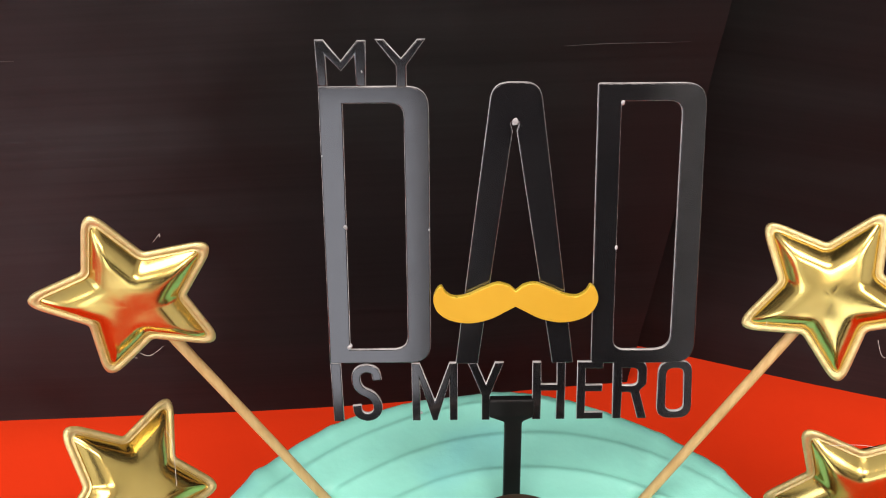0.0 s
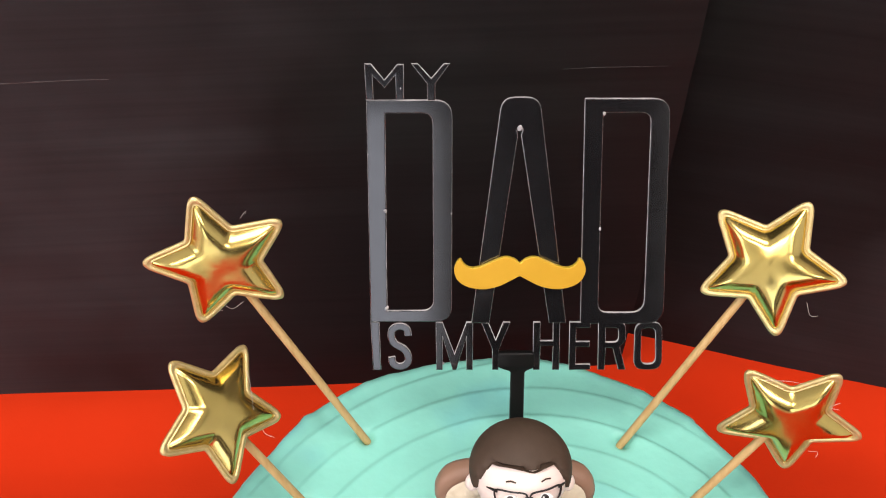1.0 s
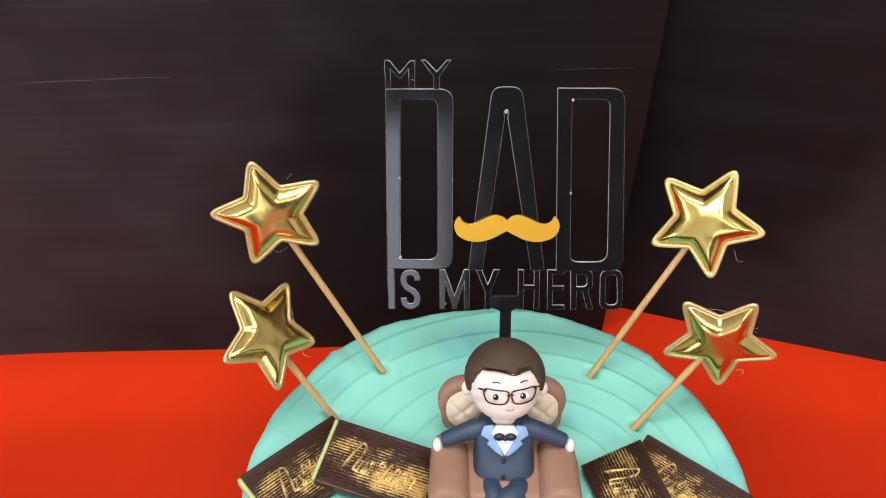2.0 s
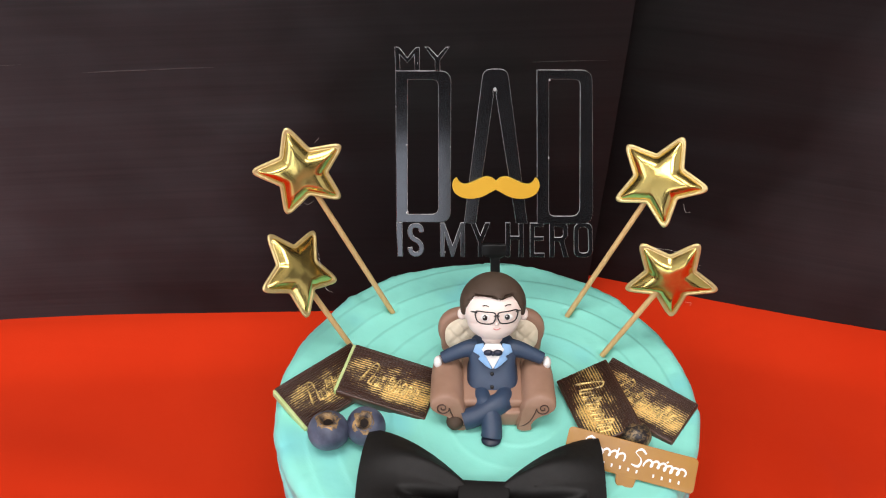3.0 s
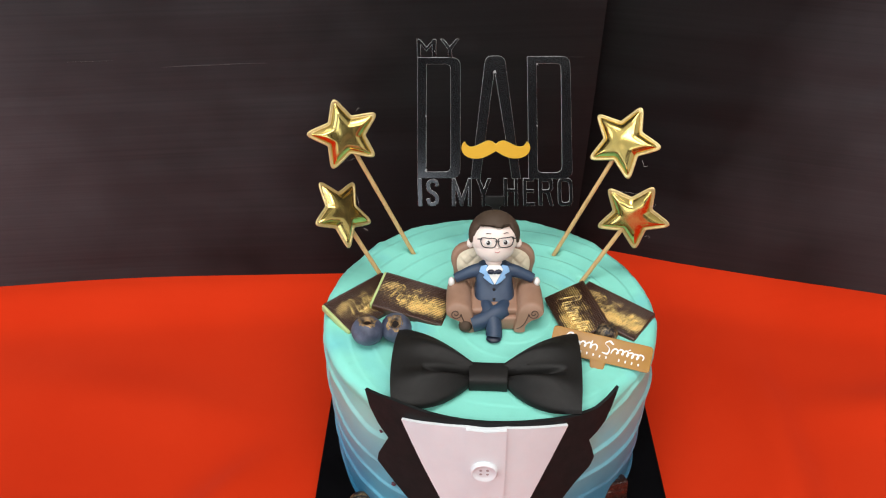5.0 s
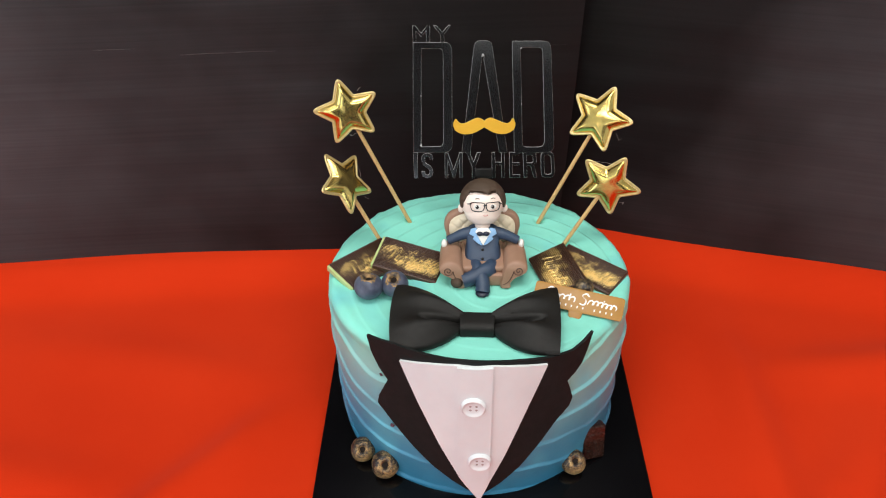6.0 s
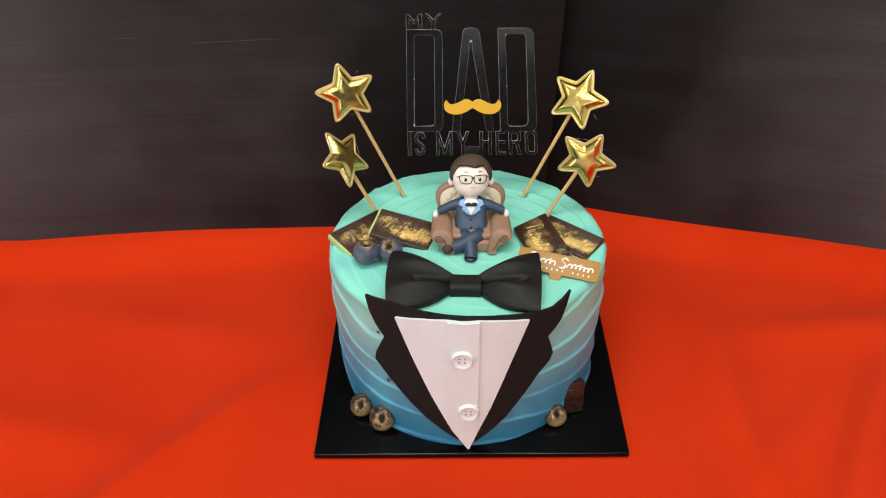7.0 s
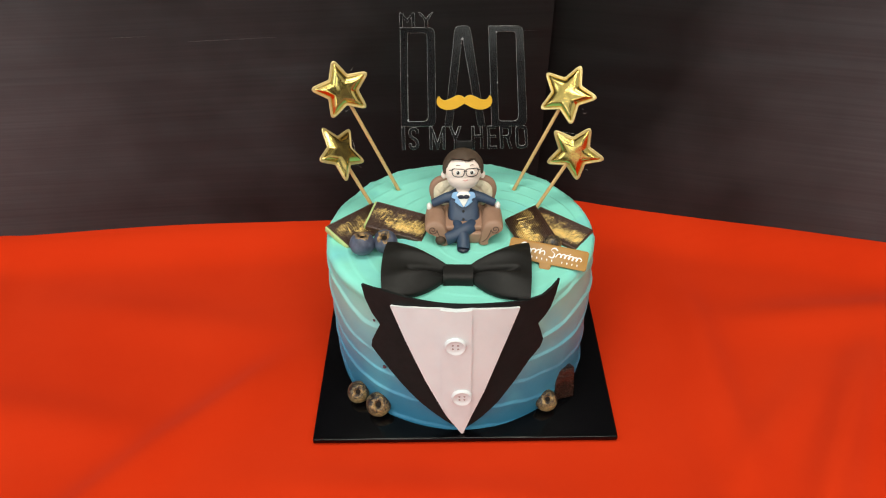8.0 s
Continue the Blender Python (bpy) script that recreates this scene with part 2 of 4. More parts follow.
    return tagged(ob, label, category, group, kind)


def part(name, bm, material, parent=None, label="", smooth=True, at=None, sharp=None):
    """One mesh object out of a bmesh in centimetres."""
    me = bpy.data.meshes.new(name)
    bmesh.ops.scale(bm, vec=(CM, CM, CM), verts=bm.verts)
    bmesh.ops.recalc_face_normals(bm, faces=bm.faces)
    if smooth:
        limit = radians(sharp or 50)
        for f in bm.faces:
            f.smooth = True
        for e in bm.edges:
            if len(e.link_faces) == 2 and e.calc_face_angle(0) > limit:
                e.smooth = False
    bm.to_mesh(me)
    bm.free()
    for mat in material if isinstance(material, (list, tuple)) else [material]:
        me.materials.append(mat)
    ob = new(name, me)
    if parent:
        ob.parent = parent
    if at is not None:
        ob.matrix_basis = at
    return tagged(ob, label)


def mcm(x, y, z, rx=0, ry=0, rz=0):
    return pose(x * CM, y * CM, z * CM, rx, ry, rz)


def add_box(bm, lo, hi, bevel=0.0, seg=2, m=None, mat=0):
    r = bmesh.ops.create_cube(bm, size=1)
    vs = r["verts"]
    for v in vs:
        v.co = Vector([a + (c + 0.5) * (b - a) for c, a, b in zip(v.co, lo, hi)])
    faces = list({f for v in vs for f in v.link_faces})
    for f in faces:
        f.material_index = mat
    if bevel:
        out = bmesh.ops.bevel(bm, geom=list({e for v in vs for e in v.link_edges}), offset=bevel, segments=seg, profile=0.5, affect="EDGES")
        vs = list({v for f in out["faces"] for v in f.verts} | {v for v in vs if v.is_valid})
        faces = list({f for v in vs for f in v.link_faces})
        for f in faces:
            f.material_index = mat
    if m is not None:
        bmesh.ops.transform(bm, matrix=m, verts=vs)
    return vs


def add_ball(bm, centre, radii, mat=0, u=24, v=16, m=None):
    r = bmesh.ops.create_uvsphere(bm, u_segments=u, v_segments=v, radius=1)
    vs = r["verts"]
    for w in vs:
        w.co = Vector([c * s for c, s in zip(w.co, radii)])
    if m is not None:
        bmesh.ops.transform(bm, matrix=m, verts=vs)
    bmesh.ops.translate(bm, vec=centre, verts=vs)
    for f in {f for w in vs for f in w.link_faces}:
        f.material_index = mat
    return vs


def add_tube(bm, pts, radii, mat=0, seg=12, cap=True):
    """A tube along points; radii one or one a point."""
    pts = [Vector(p) for p in pts]
    if isinstance(radii, (int, float)):
        radii = [radii] * len(pts)
    rings, side = [], None
    for i, p in enumerate(pts):
        d = (pts[min(i + 1, len(pts) - 1)] - pts[max(i - 1, 0)]).normalized()
        ref = side if side is not None else (Vector((0, 0, 1)) if abs(d.z) < 0.9 else Vector((1, 0, 0)))
        side = (ref - d * ref.dot(d)).normalized()
        up = d.cross(side)
        rings.append([bm.verts.new(p + radii[i] * (math.cos(a) * side + math.sin(a) * up)) for a in [2 * math.pi * k / seg for k in range(seg)]])
    made = []
    for a, b in zip(rings, rings[1:]):
        for k in range(seg):
            made.append(bm.faces.new((a[k], a[(k + 1) % seg], b[(k + 1) % seg], b[k])))
    if cap:
        made += [bm.faces.new(rings[0][::-1]), bm.faces.new(rings[-1])]
    for f in made:
        f.material_index = mat
    return [v for r in rings for v in r]


def fillet(poly, radius, seg=6):
    """Rounds a polygon's corners; radius one, or one for each corner."""
    n, out = len(poly), []
    rs = radius if isinstance(radius, (list, tuple)) else [radius] * n
    for i in range(n):
        p, a, b = Vector(poly[i]), Vector(poly[i - 1]), Vector(poly[(i + 1) % n])
        if rs[i] <= 0:
            out.append(tuple(p))
            continue
        da, db = (a - p).normalized(), (b - p).normalized()
        ang = da.angle(db)
        cut = min(rs[i] / math.tan(ang / 2), 0.48 * (a - p).length, 0.48 * (b - p).length)
        s, e = p + da * cut, p + db * cut
        for k in range(seg + 1):
            t = k / seg
            out.append(tuple((1 - t) ** 2 * s + 2 * t * (1 - t) * p + t * t * e))
    return out


def smooth_loop(pts, seg=6, closed=True):
    """A Catmull-Rom curve through 2D or 3D points."""
    pts, out = [Vector(p) for p in pts], []
    n = len(pts)
    for i in range(n if closed else n - 1):
        if closed:
            p0, p1, p2, p3 = pts[i - 1], pts[i], pts[(i + 1) % n], pts[(i + 2) % n]
        else:
            p0, p1, p2, p3 = pts[max(i - 1, 0)], pts[i], pts[i + 1], pts[min(i + 2, n - 1)]
        for k in range(seg):
            t = k / seg
            out.append(0.5 * (2 * p1 + (p2 - p0) * t + (2 * p0 - 5 * p1 + 4 * p2 - p3) * t * t + (3 * p1 - p0 - 3 * p2 + p3) * t ** 3))
    if not closed:
        out.append(pts[-1])
    return [tuple(p) for p in out]


def stroke(pts, width):
    """The outline of a pen stroke of even width along points."""
    pts = [Vector(p) for p in pts]
    left, right = [], []
    for i, p in enumerate(pts):
        d = (pts[min(i + 1, len(pts) - 1)] - pts[max(i - 1, 0)]).normalized()
        nrm = Vector((-d.y, d.x)) * width / 2
        left.append(tuple(p + nrm))
        right.append(tuple(p - nrm))
    return left + right[::-1]


def plate_mesh(loops, thick, bevel=0.0):
    """A flat plate cut to outlines with holes, in its own x-y plane."""
    cu = bpy.data.curves.new("outline", "CURVE")
    cu.dimensions, cu.fill_mode = "2D", "BOTH"
    cu.extrude, cu.bevel_depth, cu.bevel_resolution, cu.offset = thick / 2 - bevel, bevel, 1, -bevel
    for loop in loops:
        sp = cu.splines.new("POLY")
        sp.points.add(len(loop) - 1)
        for q, p in zip(sp.points, loop):
            q.co = (p[0], p[1], 0, 1)
        sp.use_cyclic_u = True
    ob = bpy.data.objects.new("outline", cu)
    scene.collection.objects.link(ob)
    me = bpy.data.meshes.new_from_object(ob.evaluated_get(bpy.context.evaluated_depsgraph_get()))
    bm = bmesh.new()
    bm.from_mesh(me)
    bpy.data.objects.remove(ob)
    bpy.data.curves.remove(cu)
    bpy.data.meshes.remove(me)
    bmesh.ops.remove_doubles(bm, verts=bm.verts, dist=0.0005)
    for f in bm.faces:
        f.material_index = 0
    return bm


def edge_faces(bm, index, limit=0.8):
    """Gives the rim of a plate its own material."""
    bm.normal_update()
    for f in bm.faces:
        if abs(f.normal.z) < limit:
            f.material_index = index


# ---------------------------------------------------------------- room, table and backdrop


def room():
    x0, x1, y0, y1, z0, z1, w = -230, 250, -330, 130, -75, 190, 8
    walls = {
        "wall_west": ((x0 - w, y0, z0), (x0, y1, z1)), "wall_east": ((x1, y0, z0), (x1 + w, y1, z1)),
        "wall_south": ((x0 - w, y0 - w, z0), (x1 + w, y0, z1)), "wall_north": ((x0 - w, y1, z0), (x1 + w, y1 + w, z1)),
    }
    for name, (lo, hi) in walls.items():
        bm = bmesh.new()
        if name == "wall_south":  # an opening for the added low window goes through this one
            for a, b in (((lo[0], lo[1], z0), (-100, y0, z1)), ((-6, lo[1], z0), (hi[0], y0, z1)), ((-100, lo[1], z0), (-6, y0, -55)), ((-100, lo[1], 78), (-6, y0, z1))):
                add_box(bm, a, b)
        elif name == "wall_west":  # an opening for the added west window goes through this wall
            for a, b in (((lo[0], y0, z0), (hi[0], -188, z1)), ((lo[0], -72, z0), (hi[0], y1, z1)), ((lo[0], -188, z0), (hi[0], -72, -8)), ((lo[0], -188, 118), (hi[0], -72, z1))):
                add_box(bm, a, b)
        else:
            add_box(bm, lo, hi)
        tagged(part(name, bm, PLASTER, smooth=False), "plain white painted room wall", "wall", kind="structure")
    # dark door out of view, added for the glossy things to mirror
    bm = bmesh.new()
    add_box(bm, (110, y0, z0), (202, y0 + 4, z0 + 206), 0.5)
    d = tagged(part("added_door", bm, DOOR, smooth=False), "added unseen dark brown wooden room door", "door", kind="structure")
    bm = bmesh.new()
    add_tube(bm, [(118, y0 + 3, 28), (118, y0 + 8, 28), (130, y0 + 8, 28)], 0.9)
    part("door_handle", bm, FOIL, d, "metal lever handle")
    # unseen window, added to hold the cool fill light
    win = thing("added_window", x0 - 4, -130, -8, "added unseen window with a white frame round a fill light", "window", kind="structure")
    for lo, hi in (((-2, -58, 0), (2, -54, 126)), ((-2, 54, 0), (2, 58, 126)), ((-2, -54, 0), (2, 54, 4)), ((-2, -54, 122), (2, 54, 126)), ((-2, -2, 4), (2, 2, 122))):
        bm = bmesh.new()
        add_box(bm, lo, hi, 0.4)
        part("window_frame", bm, CEIL, win, smooth=False)
    # unseen low window, added as a bright patch for the acrylic to mirror
    win = thing("added_low_window", -53, y0 - 4, -55, "added unseen low window, bright for the topper's reflection", "window", kind="structure")
    for lo, hi in (((-47, -2, 0), (-43, 2, 133)), ((43, -2, 0), (47, 2, 133)), ((-43, -2, 0), (43, 2, 4)), ((-43, -2, 129), (43, 2, 133))):
        bm = bmesh.new()
        add_box(bm, lo, hi, 0.4)
        part("window_frame", bm, CEIL, win, smooth=False)
    # added blind, keeps the letters' later reflections dark
    bm = bmesh.new()
    add_box(bm, (-51, 5, 129), (51, 6.2, 231), 0.3)
    part("blind", bm, DOOR, win, "added dark roller blind that darkens the topper's reflection", smooth=False)
    # unseen cupboard, added so that the right-hand letters mirror something dark
    c = thing("cupboard", 38, -329, z0, "added unseen dark cupboard that darkens the topper's reflection", "cupboard")
    bm = bmesh.new()
    add_box(bm, (-38, 0, 30), (38, 40, 190), 0.5)
    part("body", bm, DOOR, c, smooth=False)
    for sx in (-36, 32):
        for sy in (2, 34):
            bm = bmesh.new()
            add_box(bm, (sx, sy, 0), (sx + 4, sy + 4, 30), 0.3)
            part("leg", bm, DOOR, c, smooth=False)
    for sx in (-1, 1):
        bm = bmesh.new()
        add_box(bm, (sx * 19 - 18.6, 40, 32), (sx * 19 + 18.6, 42, 188), 0.4)
        part("door", bm, DOOR, c, smooth=False)
    bm = bmesh.new()
    add_box(bm, (x0 - w, y0 - w, z0 - 10), (x1 + w, y1 + w, z0))
    tagged(part("floor", bm, FLOOR, smooth=False), "plain pale room floor", "floor", kind="structure")
    bm = bmesh.new()
    add_box(bm, (x0 - w, y0 - w, z1), (x1 + w, y1 + w, z1 + 10))
    tagged(part("ceiling", bm, CEIL, smooth=False), "plain white room ceiling", "ceiling", kind="structure")


def table():
    t = thing("table", 0, 0, -75, "plain wooden table under a red cloth", "table")
    bm = bmesh.new()
    add_box(bm, (-75, -44, 71), (75, 32, 74.4), 0.4)
    part("tabletop", bm, TABLE, t)
    for sx in (-70, 66):
        for sy in (-40, 26):
            bm = bmesh.new()
            add_box(bm, (sx, sy, 0), (sx + 4, sy + 4, 71), 0.3)
            part("leg", bm, TABLE, t)


def ridge(x, y, ax, ay, bx, by, width, height):
    """A soft crease of the cloth from a to b."""
    dx, dy = bx - ax, by - ay
    ln = math.hypot(dx, dy)
    s = ((x - ax) * dx + (y - ay) * dy) / ln
    d = ((x - ax) * dy - (y - ay) * dx) / ln
    fade = 1 / (1 + math.exp(-(s) / 2)) / (1 + math.exp((s - ln) / 2))
    return height * fade * math.exp(-((d / width) ** 2))


CREASES = [(29, -2, 20.5, -18, 1.4, 1.0), (17.6, 5, 17.6, -12, 1.5, 0.65), (22, 2, 46, 3, 2.0, 0.7), (-26, -18, -11.5, -1, 1.7, 0.75), (-38.3, 10, -36.6, 2, 0.9, 0.4), (-44, 8, -40, 0, 2.2, 0.3), (17, -14, 22.6, -6, 1.2, 0.55), (32, -3, 26.5, -16, 1.3, 0.8), (-46, -4, -22, -9, 2.4, 0.45), (-32, 5, -14, 1, 2.6, 0.35), (14, -12, 14, -26, 1.5, 0.6), (-12, -13, 6, -15, 1.8, 0.4)]


def cloth_height(x, y):
    h = 1.35 * sum(ridge(x, y, *c) for c in CREASES)
    h += 0.16 * noise.noise((x * 0.06, y * 0.06, 3.1))
    # the cloth lies flat under the board
    d = max(abs(x), abs(y)) - 10
    h *= min(1.0, max(0.0, d / 5))
    # and is pushed up against the foot of the backdrop
    gap = min(15.16 + 0.068 * x, 19.7 - 0.288 * x) - y
    return h + 1.9 / (1 + math.exp(max(-40, min(40, (gap - 1.9) / 0.5))))


def tablecloth():
    bm = bmesh.new()
    xs = [-78 + 0.65 * i for i in range(241)]
    ys = [-46 + 0.65 * i for i in range(125)]
    grid = [[bm.verts.new((x, y, cloth_height(x, y) - 0.1)) for x in xs] for y in ys]
    for a, b in zip(grid, grid[1:]):
        for i in range(len(xs) - 1):
            bm.faces.new((a[i], a[i + 1], b[i + 1], b[i]))
    ext = bmesh.ops.extrude_edge_only(bm, edges=[e for e in bm.edges if e.is_boundary])
    for v in ext["geom"]:
        if isinstance(v, bmesh.types.BMVert):
            v.co.z = -22 + 0.8 * math.sin(v.co.x * 0.35 + v.co.y * 0.3)
            v.co.x *= 1.01
            v.co.y += 0.5 if v.co.y > 0 else -0.8
    tagged(part("tablecloth", bm, RED), "bright red fabric tablecloth with soft creases", "tablecloth")


def panel(name, ax, ay, bx, by, height, streaks, seed, label, material, slant=0.0):
    """A standing sheet of black vinyl with faint horizontal scuffs pressed into it."""
    t = thing(name, ax, ay, 0, label, "backdrop", "black backdrop sheets")
    ln, ang = math.hypot(bx - ax, by - ay), math.atan2(by - ay, bx - ax)
    bm = bmesh.new()
    nx, nz = 90, 150
    for back in (0, 1):
        rows = []
        for j in range(nz + 1):
            z = height * j / nz
            row = []
            for i in range(nx + 1):
                x = ln * i / nx
                y = 0.35 * noise.noise((x * 0.05 + seed, z * 0.05, 1.0)) + 0.08 * noise.noise((x * 0.12 + seed, z * 0.5, 2.0)) + 0.25 * back
                x += slant * z * i / nx
                row.append(bm.verts.new((x * math.cos(ang) - y * math.sin(ang), x * math.sin(ang) + y * math.cos(ang), z)))
            rows.append(row)
        for a, b in zip(rows, rows[1:]):
            for i in range(nx):
                bm.faces.new((a[i], a[i + 1], b[i + 1], b[i]))
        if back == 0:
            front = rows
        else:
            for i in range(nx):
                bm.faces.new((front[-1][i], front[-1][i + 1], rows[-1][i + 1], rows[-1][i]))
            for j in range(nz):
                bm.faces.new((front[j][0], front[j + 1][0], rows[j + 1][0], rows[j][0]))
                bm.faces.new((front[j][-1], front[j + 1][-1], rows[j + 1][-1], rows[j][-1]))
    part("sheet", bm, material, t)
    rnd = random.Random(seed)
    for x0, x1, z, thick in streaks:
        pts = []
        for k in range(25):
            x = x0 + (x1 - x0) * k / 24
            zz = z + (x - x0) * 0.004 + 0.05 * noise.noise((x * 0.4, z, seed))
            y = 0.35 * noise.noise((x * 0.05 + seed, zz * 0.05, 1.0)) + 0.08 * noise.noise((x * 0.12 + seed, zz * 0.5, 2.0)) - 0.0
            pts.append((x * math.cos(ang) - y * math.sin(ang), x * math.sin(ang) + y * math.cos(ang), zz))
        bm = bmesh.new()
        add_tube(bm, pts, [thick * (0.35 + 0.65 * math.sin(math.pi * k / 24)) * (0.6 + 0.8 * rnd.random()) for k in range(25)], seg=6)
        part("crease", bm, VINYL_CREASE, t)
    return t


VINYL_CREASE = mottled("scuffed_vinyl", (0.022, 0.021, 0.021, 1), (0.05, 0.047, 0.047, 1), 120, (0.3, 0.5))

room()
table()
tablecloth()
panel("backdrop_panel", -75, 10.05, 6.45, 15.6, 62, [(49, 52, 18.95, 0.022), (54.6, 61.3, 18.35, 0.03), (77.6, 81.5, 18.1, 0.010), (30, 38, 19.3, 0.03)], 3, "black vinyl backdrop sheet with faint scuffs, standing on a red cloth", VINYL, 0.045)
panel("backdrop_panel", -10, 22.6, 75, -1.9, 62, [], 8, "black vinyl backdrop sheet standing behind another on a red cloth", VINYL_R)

# ---------------------------------------------------------------- cake


CX, CY, TOP = -0.15, -0.9, 10.9
PICK_HOLES = [(-4.45, 4.25), (3.85, 4.1), (-6.1, 1.75), (5.2, 1.48)]


def cake_board():
    bm = bmesh.new()
    add_box(bm, (-10, -10, 0), (10, 10, 0.4), 0.1, 2)
    tagged(part("cake_board", bm, BOARD, at=mcm(0, 0, 0)), "square glossy black cake board on a red cloth", "cake board")


def side_form(th, z):
    """Radius of the side before its ridges: drawn in towards the foot, fuller at the flanks."""
    u = z / TOP
    return 8.3 + 0.6 * u + 0.30 * math.sin(th) ** 4 * min(1.0, max(0.0, 1 - u) / 0.35)


def side_radius(th, z):
    """Radius of the iced side, with the spatula's slanting ridges."""
    r = side_form(th, z)
    slope = 0.25 * th - 0.27 * math.log(1 + math.exp(-(th + 0.5) * 5))
    swirl = (z + slope + 1.1 * noise.noise((math.cos(th) * 1.4, math.sin(th) * 1.4, z * 0.22)) + 0.12 * noise.noise((math.cos(th) * 7, math.sin(th) * 7, z * 0.3))) / 2.0
    saw = swirl - math.floor(swirl)
    deep = 0.135 + 0.09 * noise.noise((math.cos(th) * 2 + 4, math.sin(th) * 2, math.floor(swirl) * 1.7))
    r += deep * (saw ** 2.2 if saw < 0.91 else (1 - saw) / 0.09 * 0.813) - 0.06
    r += 0.07 * noise.noise((math.cos(th) * 3, math.sin(th) * 3, z * 0.5))
    edge = TOP - 0.85 + 0.5 * noise.noise((math.cos(th) * 2.2, math.sin(th) * 2.2, 11))
    r += (0.07 + 0.10 * noise.noise((math.cos(th) * 6, math.sin(th) * 6, 13))) / (1 + math.exp(-(z - edge) / 0.035))
    return r


def top_height(x, y):
    """Height of the iced top: a low spiral of spatula strokes round a point off the middle."""
    px, py = x - 1.2, y + 1.0
    rr, a = math.hypot(px, py), math.atan2(py, px)
    s = rr / 1.15 - a / (2 * math.pi) + 0.25 * noise.noise((x * 0.2, y * 0.2, 5))
    saw = s - math.floor(s)
    calm = 0.45 + 0.55 / (1 + math.exp(-(y + 1.5) / 1.2))
    tall = 0.085 + 0.05 * noise.noise((math.floor(s) * 3.3, a * 0.8, 2))
    h = calm * tall * (saw ** 2.2 if saw < 0.92 else (1 - saw) / 0.08 * 0.83) * min(1, rr / 2)
    for sx, sy in PICK_HOLES:  # small dents where the picks go in
        h -= 0.4 * math.exp(-(((x + CX - sx) ** 2 + (y + CY - sy) ** 2) / 0.045))
    return h + 0.07 * noise.noise((x * 0.35, y * 0.35, 9)) + 0.018 * noise.noise((x * 1.6, y * 1.1, 4))


def ragged(a):
    """How far the spatula left the lip standing up."""
    x, y = math.cos(a), math.sin(a)
    return 0.16 * noise.noise((x * 4, y * 4, 7)) + 0.10 * max(0.0, noise.noise((x * 13, y * 13, 2))) + 0.05 * noise.noise((x * 30, y * 30, 5))


def cake():
    bm = bmesh.new()
    n, rings = 380, []
    side = [0.42 + (TOP - 0.55 - 0.42) * k / 170 for k in range(171)]
    for z in side:
        rings.append([bm.verts.new((math.sin(a) * side_radius(a, z), -math.cos(a) * side_radius(a, z), z)) for a in [2 * math.pi * i / n - math.pi for i in range(n)]])
    # rounded uneven lip, then the top inwards
    for k in range(1, 7):
        q = k / 6 * math.pi / 2
        ring = []
        for i in range(n):
            a = 2 * math.pi * i / n - math.pi
            r0 = side_radius(a, TOP - 0.55)
            lip = ragged(a)
            r = r0 - 0.5 * (1 - math.cos(q)) + 0.5 * max(0.0, lip) * math.sin(2 * q)
            x, y = math.sin(a) * r, -math.cos(a) * r
            ring.append(bm.verts.new((x, y, TOP - 0.55 + (0.55 + lip * 0.6) * math.sin(q) + top_height(x, y) * (k / 6))))
        rings.append(ring)
    for k in range(1, 110):
        f = 1 - k / 110
        ring = []
        for i in range(n):
            a = 2 * math.pi * i / n - math.pi
            r = (side_radius(a, TOP - 0.55) - 0.5) * f
            x, y = math.sin(a) * r, -math.cos(a) * r
            lip = ragged(a) * 0.6 * max(0, 1 - (1 - f) * 9)
            ring.append(bm.verts.new((x, y, TOP + lip + top_height(x, y))))
        rings.append(ring)
    t = thing("cake", CX, CY, 0, "round cake in teal to blue ombre buttercream with spatula ridges", "cake")
    for name, some in (("side_icing", rings[:172]), ("top_icing", rings[171:])):
        b2 = bmesh.new()
        own = [[b2.verts.new(v.co) for v in ring] for ring in some]
        for a, b in zip(own, own[1:]):
            for i in range(n):
                b2.faces.new((a[i], a[(i + 1) % n], b[(i + 1) % n], b[i]))
        if name == "top_icing":
            b2.faces.new(own[-1])
        part(name, b2, FROST, t, "teal to blue ridged buttercream" if name == "side_icing" else "teal buttercream with spiral strokes", sharp=80)
    bm.free()


def wrap(theta, z, out):
    """A point on the cake's side, theta degrees round from the front."""
    a = radians(theta)
    r = side_form(a, z) + out
    return Vector((CX + math.sin(a) * r, CY - math.cos(a) * r, z))


def wrapped_sheet(outline, out, thick, cell=0.3):
    """A sheet cut to an outline in (theta, z), bent round the cake."""
    bm = plate_mesh([outline], 1.0)
    top = [f for f in bm.faces if f.calc_center_median().z > 0.45]
    bmesh.ops.delete(bm, geom=[f for f in bm.faces if f not in top], context="FACES")
    bmesh.ops.delete(bm, geom=[v for v in bm.verts if not v.link_faces], context="VERTS")
    # cut into small cells so that it bends
    los = [min(v.co[k] for v in bm.verts) for k in (0, 1)]
    his = [max(v.co[k] for v in bm.verts) for k in (0, 1)]
    for k, step in ((0, 3.0), (1, 0.8)):
        p = math.ceil(los[k] / step) * step
        while p < his[k]:
            nrm = (1, 0, 0) if k == 0 else (0, 1, 0)
            bmesh.ops.bisect_plane(bm, geom=list(bm.verts) + list(bm.edges) + list(bm.faces), plane_co=Vector(nrm) * p, plane_no=nrm, dist=1e-5)
            p += step
    for v in bm.verts:
        v.co.z = 0
    flat = list(bm.faces)
    ext = bmesh.ops.extrude_face_region(bm, geom=flat)
